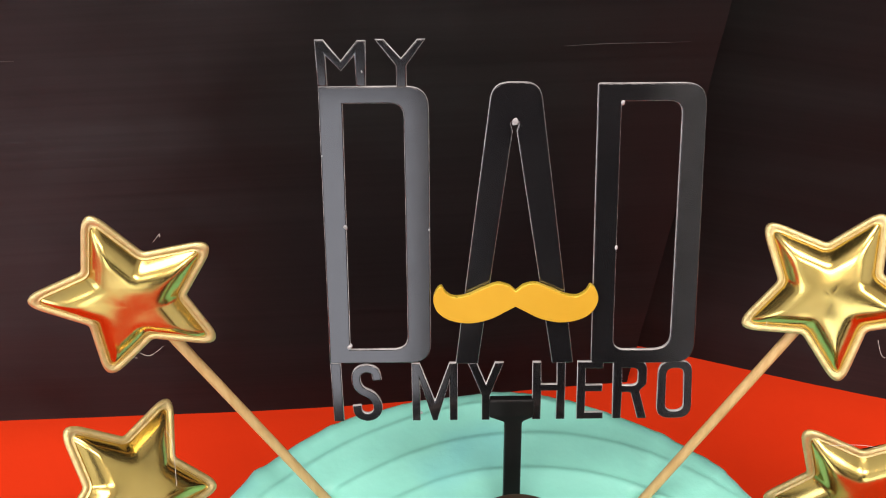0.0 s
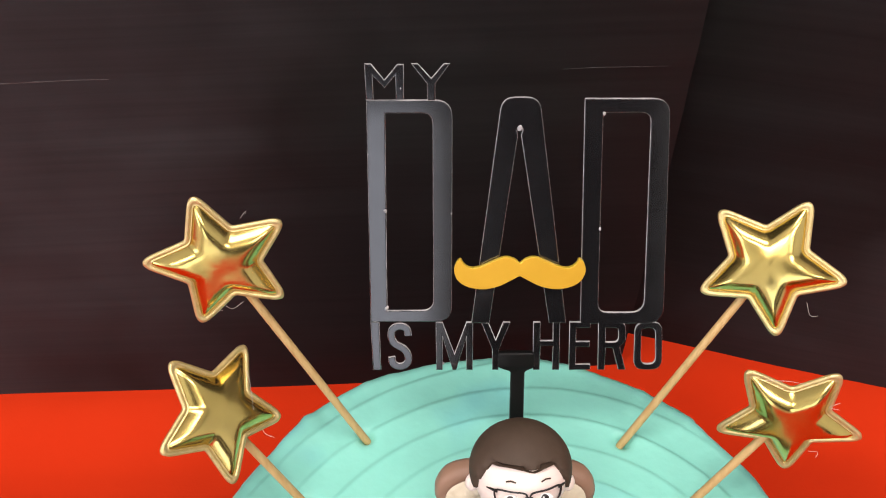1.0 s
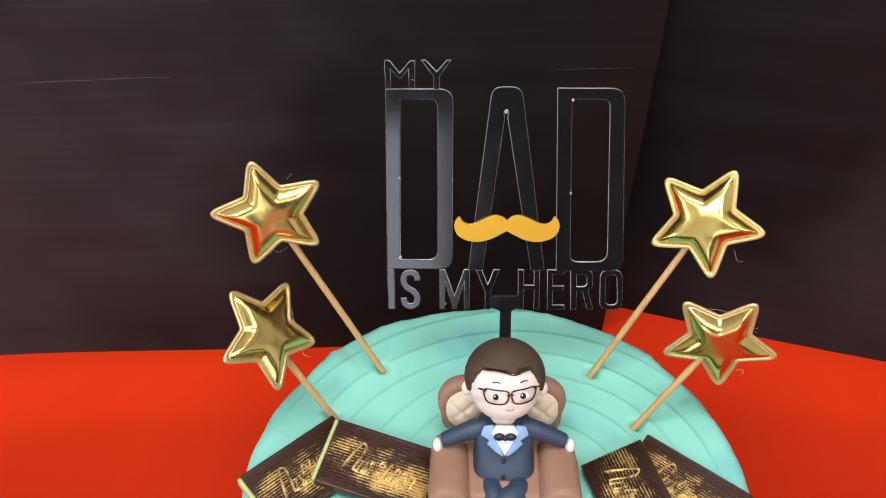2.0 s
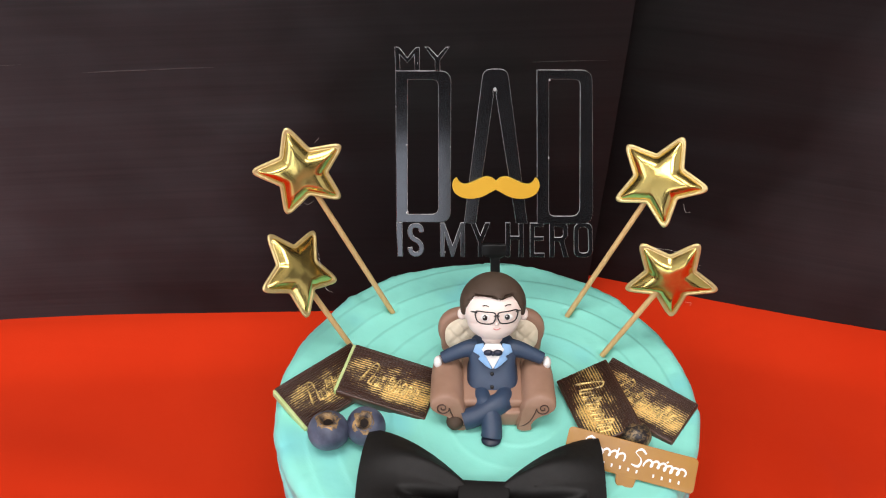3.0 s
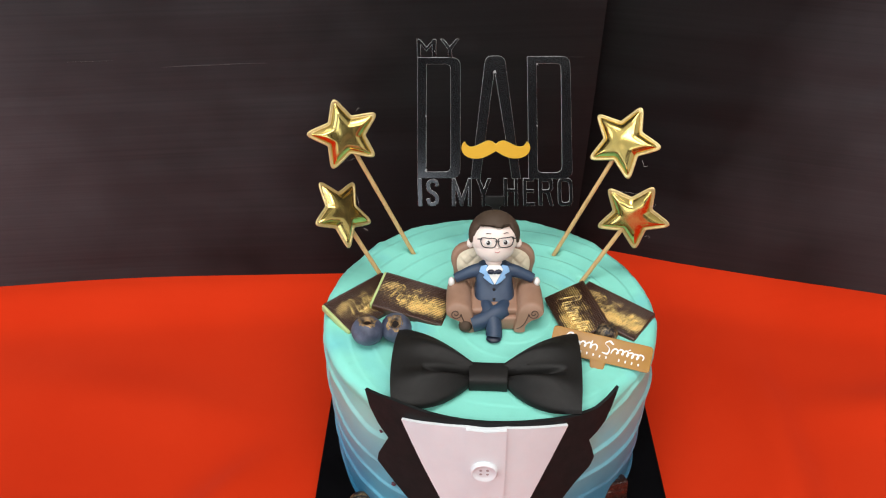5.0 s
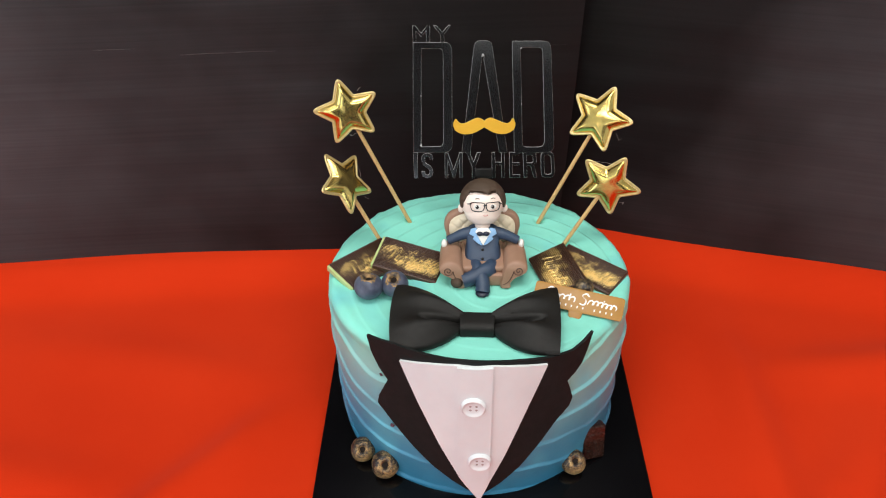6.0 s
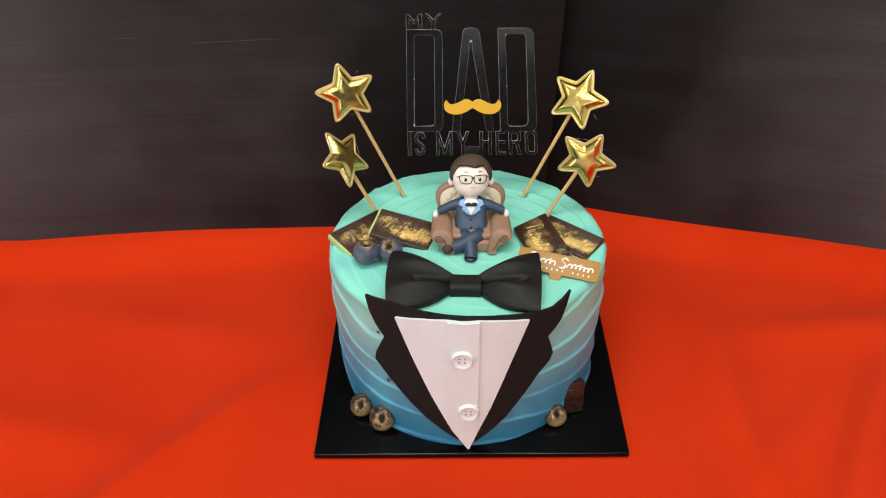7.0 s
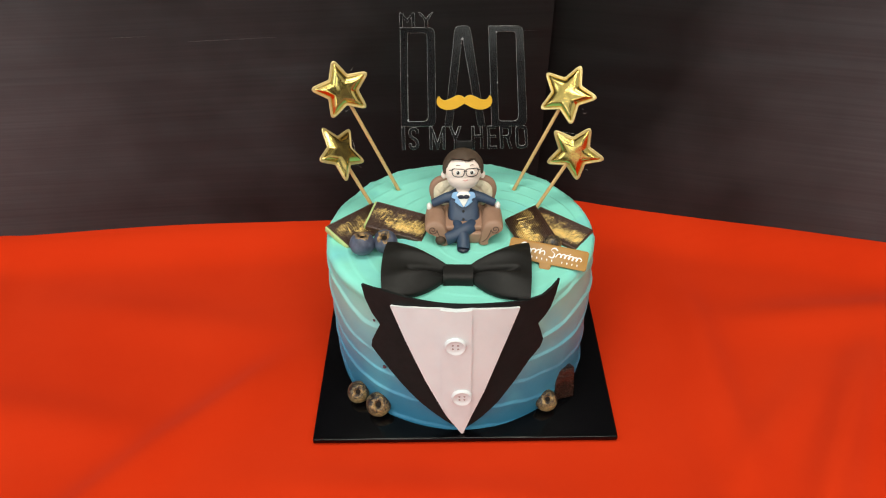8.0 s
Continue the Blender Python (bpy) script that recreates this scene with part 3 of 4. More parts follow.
    new_vs = {g for g in ext["geom"] if isinstance(g, bmesh.types.BMVert)}
    for v in bm.verts:
        o = out + (thick if v in new_vs else 0)
        v.co = wrap(v.co.x, v.co.y, o)
    return bm


def jacket():
    t = thing("fondant_jacket", CX, CY - 9.0, 0.4, "near-black brown fondant jacket with two notched lapels on a cake", "cake decoration")
    back = Matrix.Translation(-t.matrix_world.translation)
    left = [(-0.8, 0.75), (-4.6, 1.2), (-11, 2.0), (-18, 2.95), (-25, 4.1), (-31.7, 5.3), (-37, 6.2), (-39.5, 6.6), (-38.4, 7.3), (-33.5, 8.9), (-37, 9.6), (-39.8, 10.5), (-41, 11.55), (-35, 11.7), (-29.5, 11.85), (-16, 11.74), (-7.8, 11.68), (-0.8, 11.64)]
    right = [(-0.8, 11.64), (5, 11.6), (13, 11.5), (25.6, 11.2), (32, 11.15), (36.5, 11.45), (40, 11.85), (38.6, 10.8), (36.6, 9.9), (34, 9.4), (31, 9.0), (32.6, 8.3), (34.3, 7.45), (33.2, 6.9), (28.2, 6.1), (22, 4.6), (15, 3.0), (8, 1.8), (1.6, 0.9), (-0.8, 0.75)]
    part("lapel", wrapped_sheet(left, 0.13, 0.16), JACKET, t, sharp=35, at=back)
    part("lapel", wrapped_sheet(right, 0.13, 0.16), JACKET, t, sharp=35, at=back)


def button_mesh(r):
    bm = bmesh.new()
    n = 32
    prof = [(0.0, 0.12), (0.5, 0.12), (0.66, 0.13), (0.76, 0.19), (0.88, 0.21), (0.97, 0.15), (1.0, 0.05), (1.0, -0.08)]
    rings = [[bm.verts.new((math.cos(2 * math.pi * i / n) * q * r, math.sin(2 * math.pi * i / n) * q * r, h)) for i in range(n)] for q, h in prof[1:]]
    for a, b in zip(rings, rings[1:]):
        for i in range(n):
            bm.faces.new((a[i], a[(i + 1) % n], b[(i + 1) % n], b[i]))
    bm.faces.new(rings[0])
    bm.faces.new(rings[-1][::-1])
    return bm


def shirt():
    t = thing("fondant_shirt", CX, CY - 8.9, 0.4, "white fondant shirt front with placket and two buttons on a cake", "cake decoration")
    back = Matrix.Translation(-t.matrix_world.translation)
    bm = wrapped_sheet([(-27.2, 10.92), (-17, 11.26), (-7.6, 11.44), (-2, 11.36), (3.6, 11.42), (12, 11.26), (21.8, 10.95), (16.1, 8.1), (8.8, 4.35), (2.4, 1.6), (0.2, 0.5), (-0.6, 0.5), (-7, 2.25), (-14.8, 5.2), (-22, 8.4)], 0.30, 0.15)
    part("shirt_front", bm, SHIRT, t, sharp=35, at=back)
    bm = wrapped_sheet([(-7.6, 11.4), (-2, 11.33), (3.7, 11.4), (3.6, 7.5), (3.4, 4.0), (3.2, 2.1), (0.2, 0.7), (-0.6, 0.7), (-7.2, 2.75), (-8.1, 4.4), (-7.9, 7.5)], 0.44, 0.15)
    part("placket", bm, SHIRT, t, sharp=35, at=back)
    for th, z in ((-2.4, 8.6), (-0.2, 4.15)):
        p = wrap(th, z, 0.59)
        m = Matrix.Translation(p * CM) @ pose(0, 0, 0, 90 + 3, 0, th)
        b = part("button", button_mesh(0.66), SHIRT, t, "round white fondant button with four holes", at=back @ m)
        for sx in (-0.16, 0.16):
            for sy in (-0.14, 0.14):
                bm = bmesh.new()
                add_tube(bm, [(sx, sy, 0.09), (sx, sy, 0.126)], 0.07, seg=12)
                part("button_hole", bm, BUTTON_HOLE, b)


# darker colour for flat discs, paints the shade inside the holes
BUTTON_HOLE = mottled("button_hole_shade", (0.30, 0.25, 0.25, 1), (0.36, 0.30, 0.30, 1), 300, (0.7, 0.8))

cake_board()
cake()
jacket()
shirt()


def bow_tie():
    t = thing("bow_tie", -0.29, -6.5, TOP + 0.05, "large black fondant bow tie lying on a cake", "bow tie", turn=Matrix.Rotation(radians(-2.5), 3, "Z"))

    def wing(sgn, span):
        """A folded wing from the knot outwards, lofted from closed sections: two full lobes and a pinched pleat."""
        bm = bmesh.new()
        n, rings = 48, []
        ws = [(1 - 2 * k / 90, True) for k in range(91)] + [(-1 + 2 * k / 24, False) for k in range(1, 24)]
        for i in range(n + 1):
            s = i / n
            x = sgn * (0.72 + (span - 0.72) * s)
            half_up = 0.46 + 1.80 * (1 - (1 - s) ** 1.9) + 0.14 * s
            half_low = 0.56 + 1.95 * (1 - (1 - s) ** 2.8) + 0.14 * s
            mid = 0.12 * s
            th = 0.30 + 0.34 * math.sin(math.pi * min(1, s * 0.75 + 0.05))
            crease = -0.16 - 0.10 * s if sgn < 0 else -0.14 - 0.04 * s
            reach = max(0.0, 1 - s / 0.62) if sgn < 0 else max(0.0, 1 - s / 0.8)
            ring = []
            for w, upper in ws:
                half = half_up if w > 0 else half_low
                y = mid + half * w
                round_off = math.sqrt(max(0.0, 1 - abs(w) ** 2.8))
                if upper:
                    d = w - crease
                    # the upper lobe rolls over the lower one and leaves a dark slot
                    d *= half
                    fold = 0.85 * reach ** 0.6 * min(1.0, 0.6 + 3 * s) * math.exp(-((d / (0.13 if d > 0 else 0.34)) ** 2))
                    if d > 0:
                        y -= 0.19 * reach * math.exp(-(((d - 0.15) / 0.12) ** 2))
                    lobes = 0.34 * (math.exp(-(((w - 0.42) / 0.28) ** 2)) + 1.0 * math.exp(-(((w + 0.50) / 0.20) ** 2))) * math.sin(math.pi * min(1, 0.15 + s * 0.85)) ** 1.2
                    folds = -0.10 * math.exp(-(((w - 0.62 + 0.25 * s) / 0.07) ** 2)) * math.exp(-s * 4.5) - 0.10 * math.exp(-(((w + 0.62 - 0.2 * s) / 0.07) ** 2)) * math.exp(-s * 3.5)
                    z = 0.34 + 0.26 * s + (th + lobes) * round_off - fold + folds
                else:
                    z = 0.34 + 0.26 * s - th * round_off
                z += 0.09 * (y - mid)
                bow = 0.22 * s * (1 - w * w) if sgn < 0 else 0.12 * s * (1 - w * w)
                ring.append(bm.verts.new((x + sgn * bow, y, z)))
            rings.append(ring)
        m = len(ws)
        for a, b in zip(rings, rings[1:]):
            for k in range(m):
                bm.faces.new((a[k], a[(k + 1) % m], b[(k + 1) % m], b[k]))
        bm.faces.new(rings[0][::-1])
        bm.faces.new(rings[-1])
        return bm

    part("wing", wing(-1, 4.5), FELT, t, sharp=60)
    part("wing", wing(1, 4.35), FELT, t, sharp=60)
    bm = bmesh.new()
    # a strap wrapped over the middle: rounded from back to front, square at its two ends
    rings, m = [], 40
    for x, k in ((-0.90, 0.93), (-0.94, 0.965), (-0.93, 0.99), (-0.88, 1.0), (-0.4, 0.985), (0, 0.98), (0.4, 0.985), (0.88, 1.0), (0.93, 0.99), (0.94, 0.965), (0.90, 0.93)):
        ring = []
        for i in range(m):
            a = 2 * math.pi * i / m
            c, d = math.cos(a), math.sin(a)
            y = -0.23 + 0.70 * k * math.copysign(abs(c) ** 0.62, c)
            z = 0.34 + 0.46 * k * math.copysign(abs(d) ** 0.62, d) + 0.07 * (y + 0.23)
            ring.append(bm.verts.new((x * (1 + 0.03 * (y + 0.23)), y, z)))
        rings.append(ring)
    for a, b in zip(rings, rings[1:]):
        for i in range(m):
            bm.faces.new((a[i], a[(i + 1) % m], b[(i + 1) % m], b[i]))
    bm.faces.new(rings[0])
    bm.faces.new(rings[-1])
    bmesh.ops.recalc_face_normals(bm, faces=bm.faces)
    part("knot", bm, FELT, t)


bow_tie()

# ---------------------------------------------------------------- topper


def topper():
    lean = math.degrees(math.atan(0.37))
    t = thing("cake_topper", 0.35, 3.57, TOP, "glossy black acrylic topper reading MY DAD IS MY HERO, gold moustache", "cake topper", turn=Euler((radians(90 - lean), 0, 0)).to_matrix())
    ox = 0.35

    def letter(name, loops, label=""):
        bm = plate_mesh([[(x - ox, y) for x, y in lp] for lp in loops], 0.11, 0.028)
        edge_faces(bm, 1)
        part(name, bm, (ACRYL, ACRYL_EDGE), t, label, smooth=False)

    letter("letter_d", [fillet([(-4.10, 4.72), (-1.66, 4.72), (-1.63, 11.43), (-4.00, 11.43)], [0, 0.5, 0.5, 0]), fillet([(-3.59, 5.09), (-2.21, 5.09), (-2.18, 11.06), (-3.49, 11.06)], [0, 0.35, 0.3, 0])])
    letter("letter_a", [fillet([(-1.07, 4.68), (-0.53, 4.68), (0.19, 10.42), (0.14, 10.60), (0.235, 10.72), (0.33, 10.60), (0.28, 10.42), (1.26, 4.68), (1.77, 4.68), (0.77, 11.50), (-0.27, 11.50)], [0, 0, 0, 0.06, 0.08, 0.06, 0, 0, 0, 0.42, 0.42])])
    letter("letter_d", [fillet([(2.20, 4.65), (4.69, 4.65), (4.35, 11.45), (2.00, 11.46)], [0.1, 0.5, 0.5, 0.06]), fillet([(2.71, 5.02), (4.08, 5.02), (3.85, 11.06), (2.53, 11.06)], [0.3, 0.4, 0.3, 0])])
    w = 0.2
    letter("letter_m", [[(-4.00, 11.44), (-3.80, 11.44), (-3.81, 12.10), (-3.49, 11.76), (-3.19, 12.10), (-3.18, 11.44), (-2.97, 11.44), (-2.95, 12.40), (-3.13, 12.40), (-3.49, 11.98), (-3.84, 12.42), (-4.02, 12.42)]])
    letter("letter_y", [[(-2.32, 11.41), (-2.10, 11.41), (-2.10, 11.87), (-1.69, 12.42), (-1.86, 12.42), (-2.21, 12.02), (-2.57, 12.42), (-2.75, 12.42), (-2.32, 11.87)]])
    b, h = 3.09, 4.70
    letter("letter_i", [[(-4.08, b), (-3.83, b), (-3.84, h + 0.03), (-4.10, h + 0.03)]])
    s_line = smooth_loop([(-2.98, 4.24), (-3.03, 4.48), (-3.24, 4.57), (-3.45, 4.46), (-3.49, 4.20), (-3.38, 3.97), (-3.12, 3.80), (-2.99, 3.56), (-3.03, 3.31), (-3.24, 3.20), (-3.45, 3.30), (-3.50, 3.54)], 5, False)
    letter("letter_s", [stroke(s_line, 0.22)])

    def m_shape(x0, x1):
        c = (x0 + x1) / 2
        return [(x0, b), (x0 + w, b), (x0 + w, h - 0.5), (c - 0.06, b), (c + 0.06, b), (x1 - w, h - 0.5), (x1 - w, b), (x1, b), (x1, h), (x1 - w, h), (c, b + 0.55), (x0 + w, h), (x0, h)]

    letter("letter_m", [m_shape(-2.14, -1.02)])
    letter("letter_y", [[(-0.43, b), (-0.23, b), (-0.23, 3.78), (0.10, h), (-0.12, h), (-0.33, 4.10), (-0.56, h), (-0.78, h), (-0.43, 3.78)]])
    letter("letter_h", [[(0.82, b), (1.03, b), (1.03, 3.90), (1.41, 3.90), (1.41, b), (1.63, b), (1.59, h), (1.38, h), (1.40, 4.08), (1.02, 4.08), (1.00, h), (0.79, h)]])
    letter("letter_e", [[(1.92, b), (2.58, b), (2.57, b + 0.19), (2.12, b + 0.19), (2.11, 3.87), (2.52, 3.87), (2.52, 4.05), (2.10, 4.05), (2.09, h - 0.19), (2.51, h - 0.19), (2.51, h), (1.88, h)]])
    letter("letter_r", [fillet([(2.81, b), (3.02, b), (3.01, 3.84), (3.22, 3.84), (3.43, b), (3.66, b), (3.43, 3.88), (3.60, 4.06), (3.57, h), (2.74, h)], [0, 0, 0, 0.1, 0, 0, 0.1, 0.15, 0.25, 0]), fillet([(3.00, 4.03), (3.38, 4.03), (3.36, h - 0.19), (2.97, h - 0.19)], [0, 0.15, 0.15, 0])])
    letter("letter_o", [fillet([(3.90, b), (4.77, b), (4.66, h), (3.84, h)], 0.34), fillet([(4.11, b + 0.2), (4.56, b + 0.2), (4.47, h - 0.2), (4.05, h - 0.2)], 0.2)])
    bm = plate_mesh([[(x - ox, y) for x, y in fillet([(0.13, -1.6), (0.58, -1.6), (0.57, 3.05), (0.86, 3.20), (0.86, 3.70), (-0.26, 3.70), (-0.26, 3.20), (0.14, 3.05)], [0, 0, 0.12, 0.1, 0.1, 0.1, 0.1, 0.12])]], 0.24, 0.05)
    part("stem", bm, STEM, t, "thick black plastic stem with a short crossbar", sharp=30)
    # beads of melted plastic where the cutter went in and out
    for x, y, r in ((-3.56, 8.22, 0.07), (-3.60, 5.16, 0.09), (0.235, 10.64, 0.10), (2.56, 11.03, 0.07), (2.62, 7.66, 0.06), (-1.66, 8.15, 0.035), (-4.0, 9.9, 0.025), (-3.05, 11.75, 0.03), (-1.92, 3.32, 0.04)):
        bm = bmesh.new()
        add_ball(bm, (x - ox, y, 0.03), (r * 0.7, r, 0.05), u=14, v=10)
        for v in bm.verts:
            v.co += 0.35 * r * noise.noise_vector(v.co * 9 + Vector((x, y, 0)))
        # the bead's glint is put into this pale colour
        part("melted_bead", bm, ACRYL_EDGE, t)
    half = [(0.0, 6.66), (0.16, 6.80), (0.44, 6.86), (0.80, 6.72), (1.10, 6.58), (1.36, 6.52), (1.52, 6.56), (1.64, 6.66), (1.73, 6.80), (1.86, 6.68), (1.92, 6.42), (1.80, 6.12), (1.50, 5.92), (1.05, 5.85), (0.60, 5.95), (0.25, 6.13)]
    c = 0.33
    right = smooth_loop(half[1:], 4, False)
    loop = [(c + half[0][0], half[0][1])] + [(c + x, y) for x, y in right] + [(c, 6.27)] + [(c - x, y) for x, y in right[::-1]]
    bm = plate_mesh([[(x - ox, y) for x, y in loop]], 0.18, 0.02)
    bmesh.ops.translate(bm, vec=(0, 0, 0.147), verts=bm.verts)
    edge_faces(bm, 1)
    part("moustache", bm, (GOLD_CARD, GOLD_RIM), t, "gold moustache plate with a bright cut rim", smooth=False)


topper()

# ---------------------------------------------------------------- star picks


def star_corners(R, r):
    return [((R if k % 2 == 0 else r) * math.cos(math.pi / 2 - k * math.pi / 5), (R if k % 2 == 0 else r) * math.sin(math.pi / 2 - k * math.pi / 5)) for k in range(10)]


def star_outline(R, r, tip, inner, d=0.0):
    """A rounded star, drawn in by d all round."""
    al = math.atan2(r * math.sin(math.pi / 5), R - r * math.cos(math.pi / 5))
    return fillet(star_corners(R - d / math.sin(al), r - d / math.sin(math.pi / 5 + al)), [max(0.05, tip - d), inner + d] * 5, 7)


def finer(loop, step):
    """The same outline with points at most a step apart."""
    out = []
    for (ax, ay), (bx, by) in zip(loop, loop[1:] + loop[:1]):
        n = max(1, math.ceil(math.hypot(bx - ax, by - ay) / step))
        out += [(ax + (bx - ax) * k / n, ay + (by - ay) * k / n) for k in range(n)]
    return out


def membrane(corners):
    """Heights of a film blown up over a star: a grid of values from 0 to 1, and its half width."""
    half, m = 1.02 * max(math.hypot(x, y) for x, y in corners), 141
    axis = np.linspace(-half, half, m)
    X, Y = np.meshgrid(axis, axis, indexing="ij")
    inside = np.zeros((m, m), bool)
    for (ax, ay), (bx, by) in zip(corners, corners[1:] + corners[:1]):
        if abs(by - ay) > 1e-9:
            inside ^= ((ay > Y) != (by > Y)) & (X < (bx - ax) * (Y - ay) / (by - ay) + ax)
    edge = np.full((m, m), 9.0)
    for (ax, ay), (bx, by) in zip(corners, corners[1:] + corners[:1]):
        q = np.clip(((X - ax) * (bx - ax) + (Y - ay) * (by - ay)) / ((bx - ax) ** 2 + (by - ay) ** 2), 0, 1)
        edge = np.minimum(edge, np.hypot(X - ax - q * (bx - ax), Y - ay - q * (by - ay)))
    h = np.where(inside, np.sin(np.pi / 2 * np.minimum(1, edge / 0.38)) ** 0.8 * (0.72 + 0.28 * (1 - (X * X + Y * Y) / half ** 2)), 0.0)
    for k in range(16):
        v = 0.25 * (np.roll(h, 1, 0) + np.roll(h, -1, 0) + np.roll(h, 1, 1) + np.roll(h, -1, 1))
        h = np.where(inside, 0.5 * h + 0.5 * v, 0.0)
    return h / h.max(), half


def puffed(loop, film, thick, seed, front=True):
    """One inflated face of a foil star inside its flat seam, softly creased."""
    grid, half = film
    m = len(grid) - 1

    def height(x, y):
        p, q = (x + half) / (2 * half) * m, (y + half) / (2 * half) * m
        i, j = min(m - 1, max(0, int(p))), min(m - 1, max(0, int(q)))
        fx, fy = p - i, q - j
        h = (grid[i][j] * (1 - fx) + grid[i + 1][j] * fx) * (1 - fy) + (grid[i][j + 1] * (1 - fx) + grid[i + 1][j + 1] * fx) * fy
        wr = 0.20 * noise.noise((x * 0.7 + seed * 1.7, y * 0.7, seed)) + 0.05 * noise.noise((x * 1.9 + seed, y * 1.9, seed * 2))
        return thick * float(h) * (1 + wr)

    bm = bmesh.new()
    n, rows, rings = len(loop), 26, []
    for k in range(rows):
        s = 1 - k / rows
        rings.append([bm.verts.new((x * s, y * s, (height(x * s, y * s) if k else 0.0) * (1 if front else -1))) for x, y in loop])
    for a, b in zip(rings, rings[1:]):
        for i in range(n):
            bm.faces.new((a[i], a[(i + 1) % n], b[(i + 1) % n], b[i]))
    top = bm.verts.new((0, 0, height(0, 0) * (1 if front else -1)))
    for i in range(n):
        bm.faces.new((rings[-1][i], rings[-1][(i + 1) % n], top))
    # even out the fine steps of the film
    inner = [v for ring in rings[1:] for v in ring] + [top]
    for k in range(8):
        z = {v: sum(e.other_vert(v).co.z for e in v.link_edges) / len(v.link_edges) for v in inner}
        for v in inner:
            v.co.z = 0.4 * v.co.z + 0.6 * z[v]
    return bm


def star_pick(centre, tip0, normal, size, foot, seed, label):
    n = Vector(normal).normalized()
    v = (Vector(tip0) - n * Vector(tip0).dot(n)).normalized()
    u = v.cross(n)
    turn = Matrix((u, v, n)).transposed()
    t = thing("star_pick", *foot, label, "cake pick", "gold star picks on the cake")
    rel = Vector(centre) - Vector(foot)
    at = Matrix.Translation(rel * CM) @ turn.to_4x4()
    R, r, tip, inner = size + 0.42, size * 0.595, 0.29, 0.14
    # seam: flat rim with a stitched double ridge
    bm = bmesh.new()
    prof = [(0.19, 0.0), (0.165, 0.05), (0.13, 0.025), (0.10, 0.055), (0.05, 0.06), (0.0, 0.03), (0.0, -0.03), (0.05, -0.06), (0.10, -0.055), (0.13, -0.025), (0.165, -0.05), (0.19, -0.001)]
    rings = [[bm.verts.new((x, y, z)) for x, y in star_outline(R, r, tip, inner, q)] for q, z in prof]
    m = len(rings[0])
    for a, b in zip(rings, rings[1:] + rings[:1]):
        for i in range(m):
            bm.faces.new((a[i], a[(i + 1) % m], b[(i + 1) % m], b[i]))
    part("seam", bm, SEAM, t, "pale gold pressed seam", at=at, sharp=70)
    loop = finer(star_outline(R, r, tip, inner, 0.15), 0.07)
    al = math.atan2(r * math.sin(math.pi / 5), R - r * math.cos(math.pi / 5))
    corners = star_corners(R - 0.15 / math.sin(al), r - 0.15 / math.sin(math.pi / 5 + al))
    film = membrane(corners)
    part("star_front", puffed(loop, film, 0.37, seed), FOIL, t, "puffed shiny gold foil", at=at, sharp=80)
    part("star_back", puffed(loop, film, 0.5, seed + 5, False), FOIL, t, at=at, sharp=80)
    bm = bmesh.new()
    d = rel - n * 0.15
    low = -1.3 * d.normalized()
    add_tube(bm, [low, low * 0.0, d * 0.5, d], [0.10, 0.125, 0.125, 0.12], seg=14)
    part("stick", bm, BAMBOO, t, "round bamboo stick")
    rnd = random.Random(seed)
    for k in range(3):
        a = rnd.uniform(0, 2 * math.pi)
        p = Vector((math.cos(a), math.sin(a), 0)) * size * 0.75
        far = 4.0 if k == 0 and seed > 2 else 1.0
        q = p + far * Vector((rnd.uniform(-0.3, 0.3), rnd.uniform(-0.3, 0.3), rnd.uniform(0, 0.2)))
        r = q + far * Vector((rnd.uniform(-0.25, 0.25), rnd.uniform(-0.25, 0.25), 0.1))
        bm = bmesh.new()
        add_tube(bm, smooth_loop([p, q, r], 8, False), 0.0042, seg=5)
        part("loose_thread", bm, FIBRE, t, "fine white loose thread", at=at)


star_pick((-7.86, 4.15, 18.7), (-0.208, -0.014, 0.978), (0.165, -0.965, 0.2), 1.87, (-4.5, 4.25, TOP), 1, "puffed gold foil star on a tall bamboo stick in teal icing")
star_pick((7.3, 5.06, 17.7), (0.348, 0.123, 0.929), (-0.36, -0.80, 0.48), 1.91, (3.87, 4.1, TOP), 2, "puffed gold foil star on a tall bamboo stick in teal icing")
star_pick((-8.02, 1.81, 15.28), (0.163, 0.94, 0.298), (0.71, -0.42, 0.57), 1.86, (-6.1, 1.75, TOP), 3, "small tilted gold foil star on a stick behind a chocolate")
star_pick((7.6, 1.85, 14.96), (0.474, 0.06, 0.878), (-0.22, -0.965, 0.10), 1.85, (5.2, 1.48, TOP), 4, "small gold foil star on a stick behind a chocolate")

# ---------------------------------------------------------------- sweets and fruit on the cake


def mint_mesh(x0, x1, wd, z0, z1, bevel):
    bm = bmesh.new()
    add_box(bm, (x0, -wd / 2, z0), (x1, wd / 2, z1), bevel, 2)
    return bm


def ribbed_mesh(x0, x1, wd, z0, z1):
    """A slab whose upper side is drawn into fine ribs along its length."""
    bm = bmesh.new()
    n = 150
    prof = [(-wd / 2, z0)]
    for k in range(n + 1):
        y = -wd / 2 + wd * k / n
        side = min(1.0, 14 * min(k, n - k) / n)
        prof.append((y, z1 - 0.06 * (1 - side) ** 2 + 0.022 * side * (1 - math.cos(58 * y))))
    prof.append((wd / 2, z0))
    rings = [[bm.verts.new((x, y, z - dz * (z > z0))) for y, z in prof] for x, dz in ((x0, 0.05), (x0 + 0.05, 0), (x1 - 0.05, 0), (x1, 0.05))]
    m = len(prof)
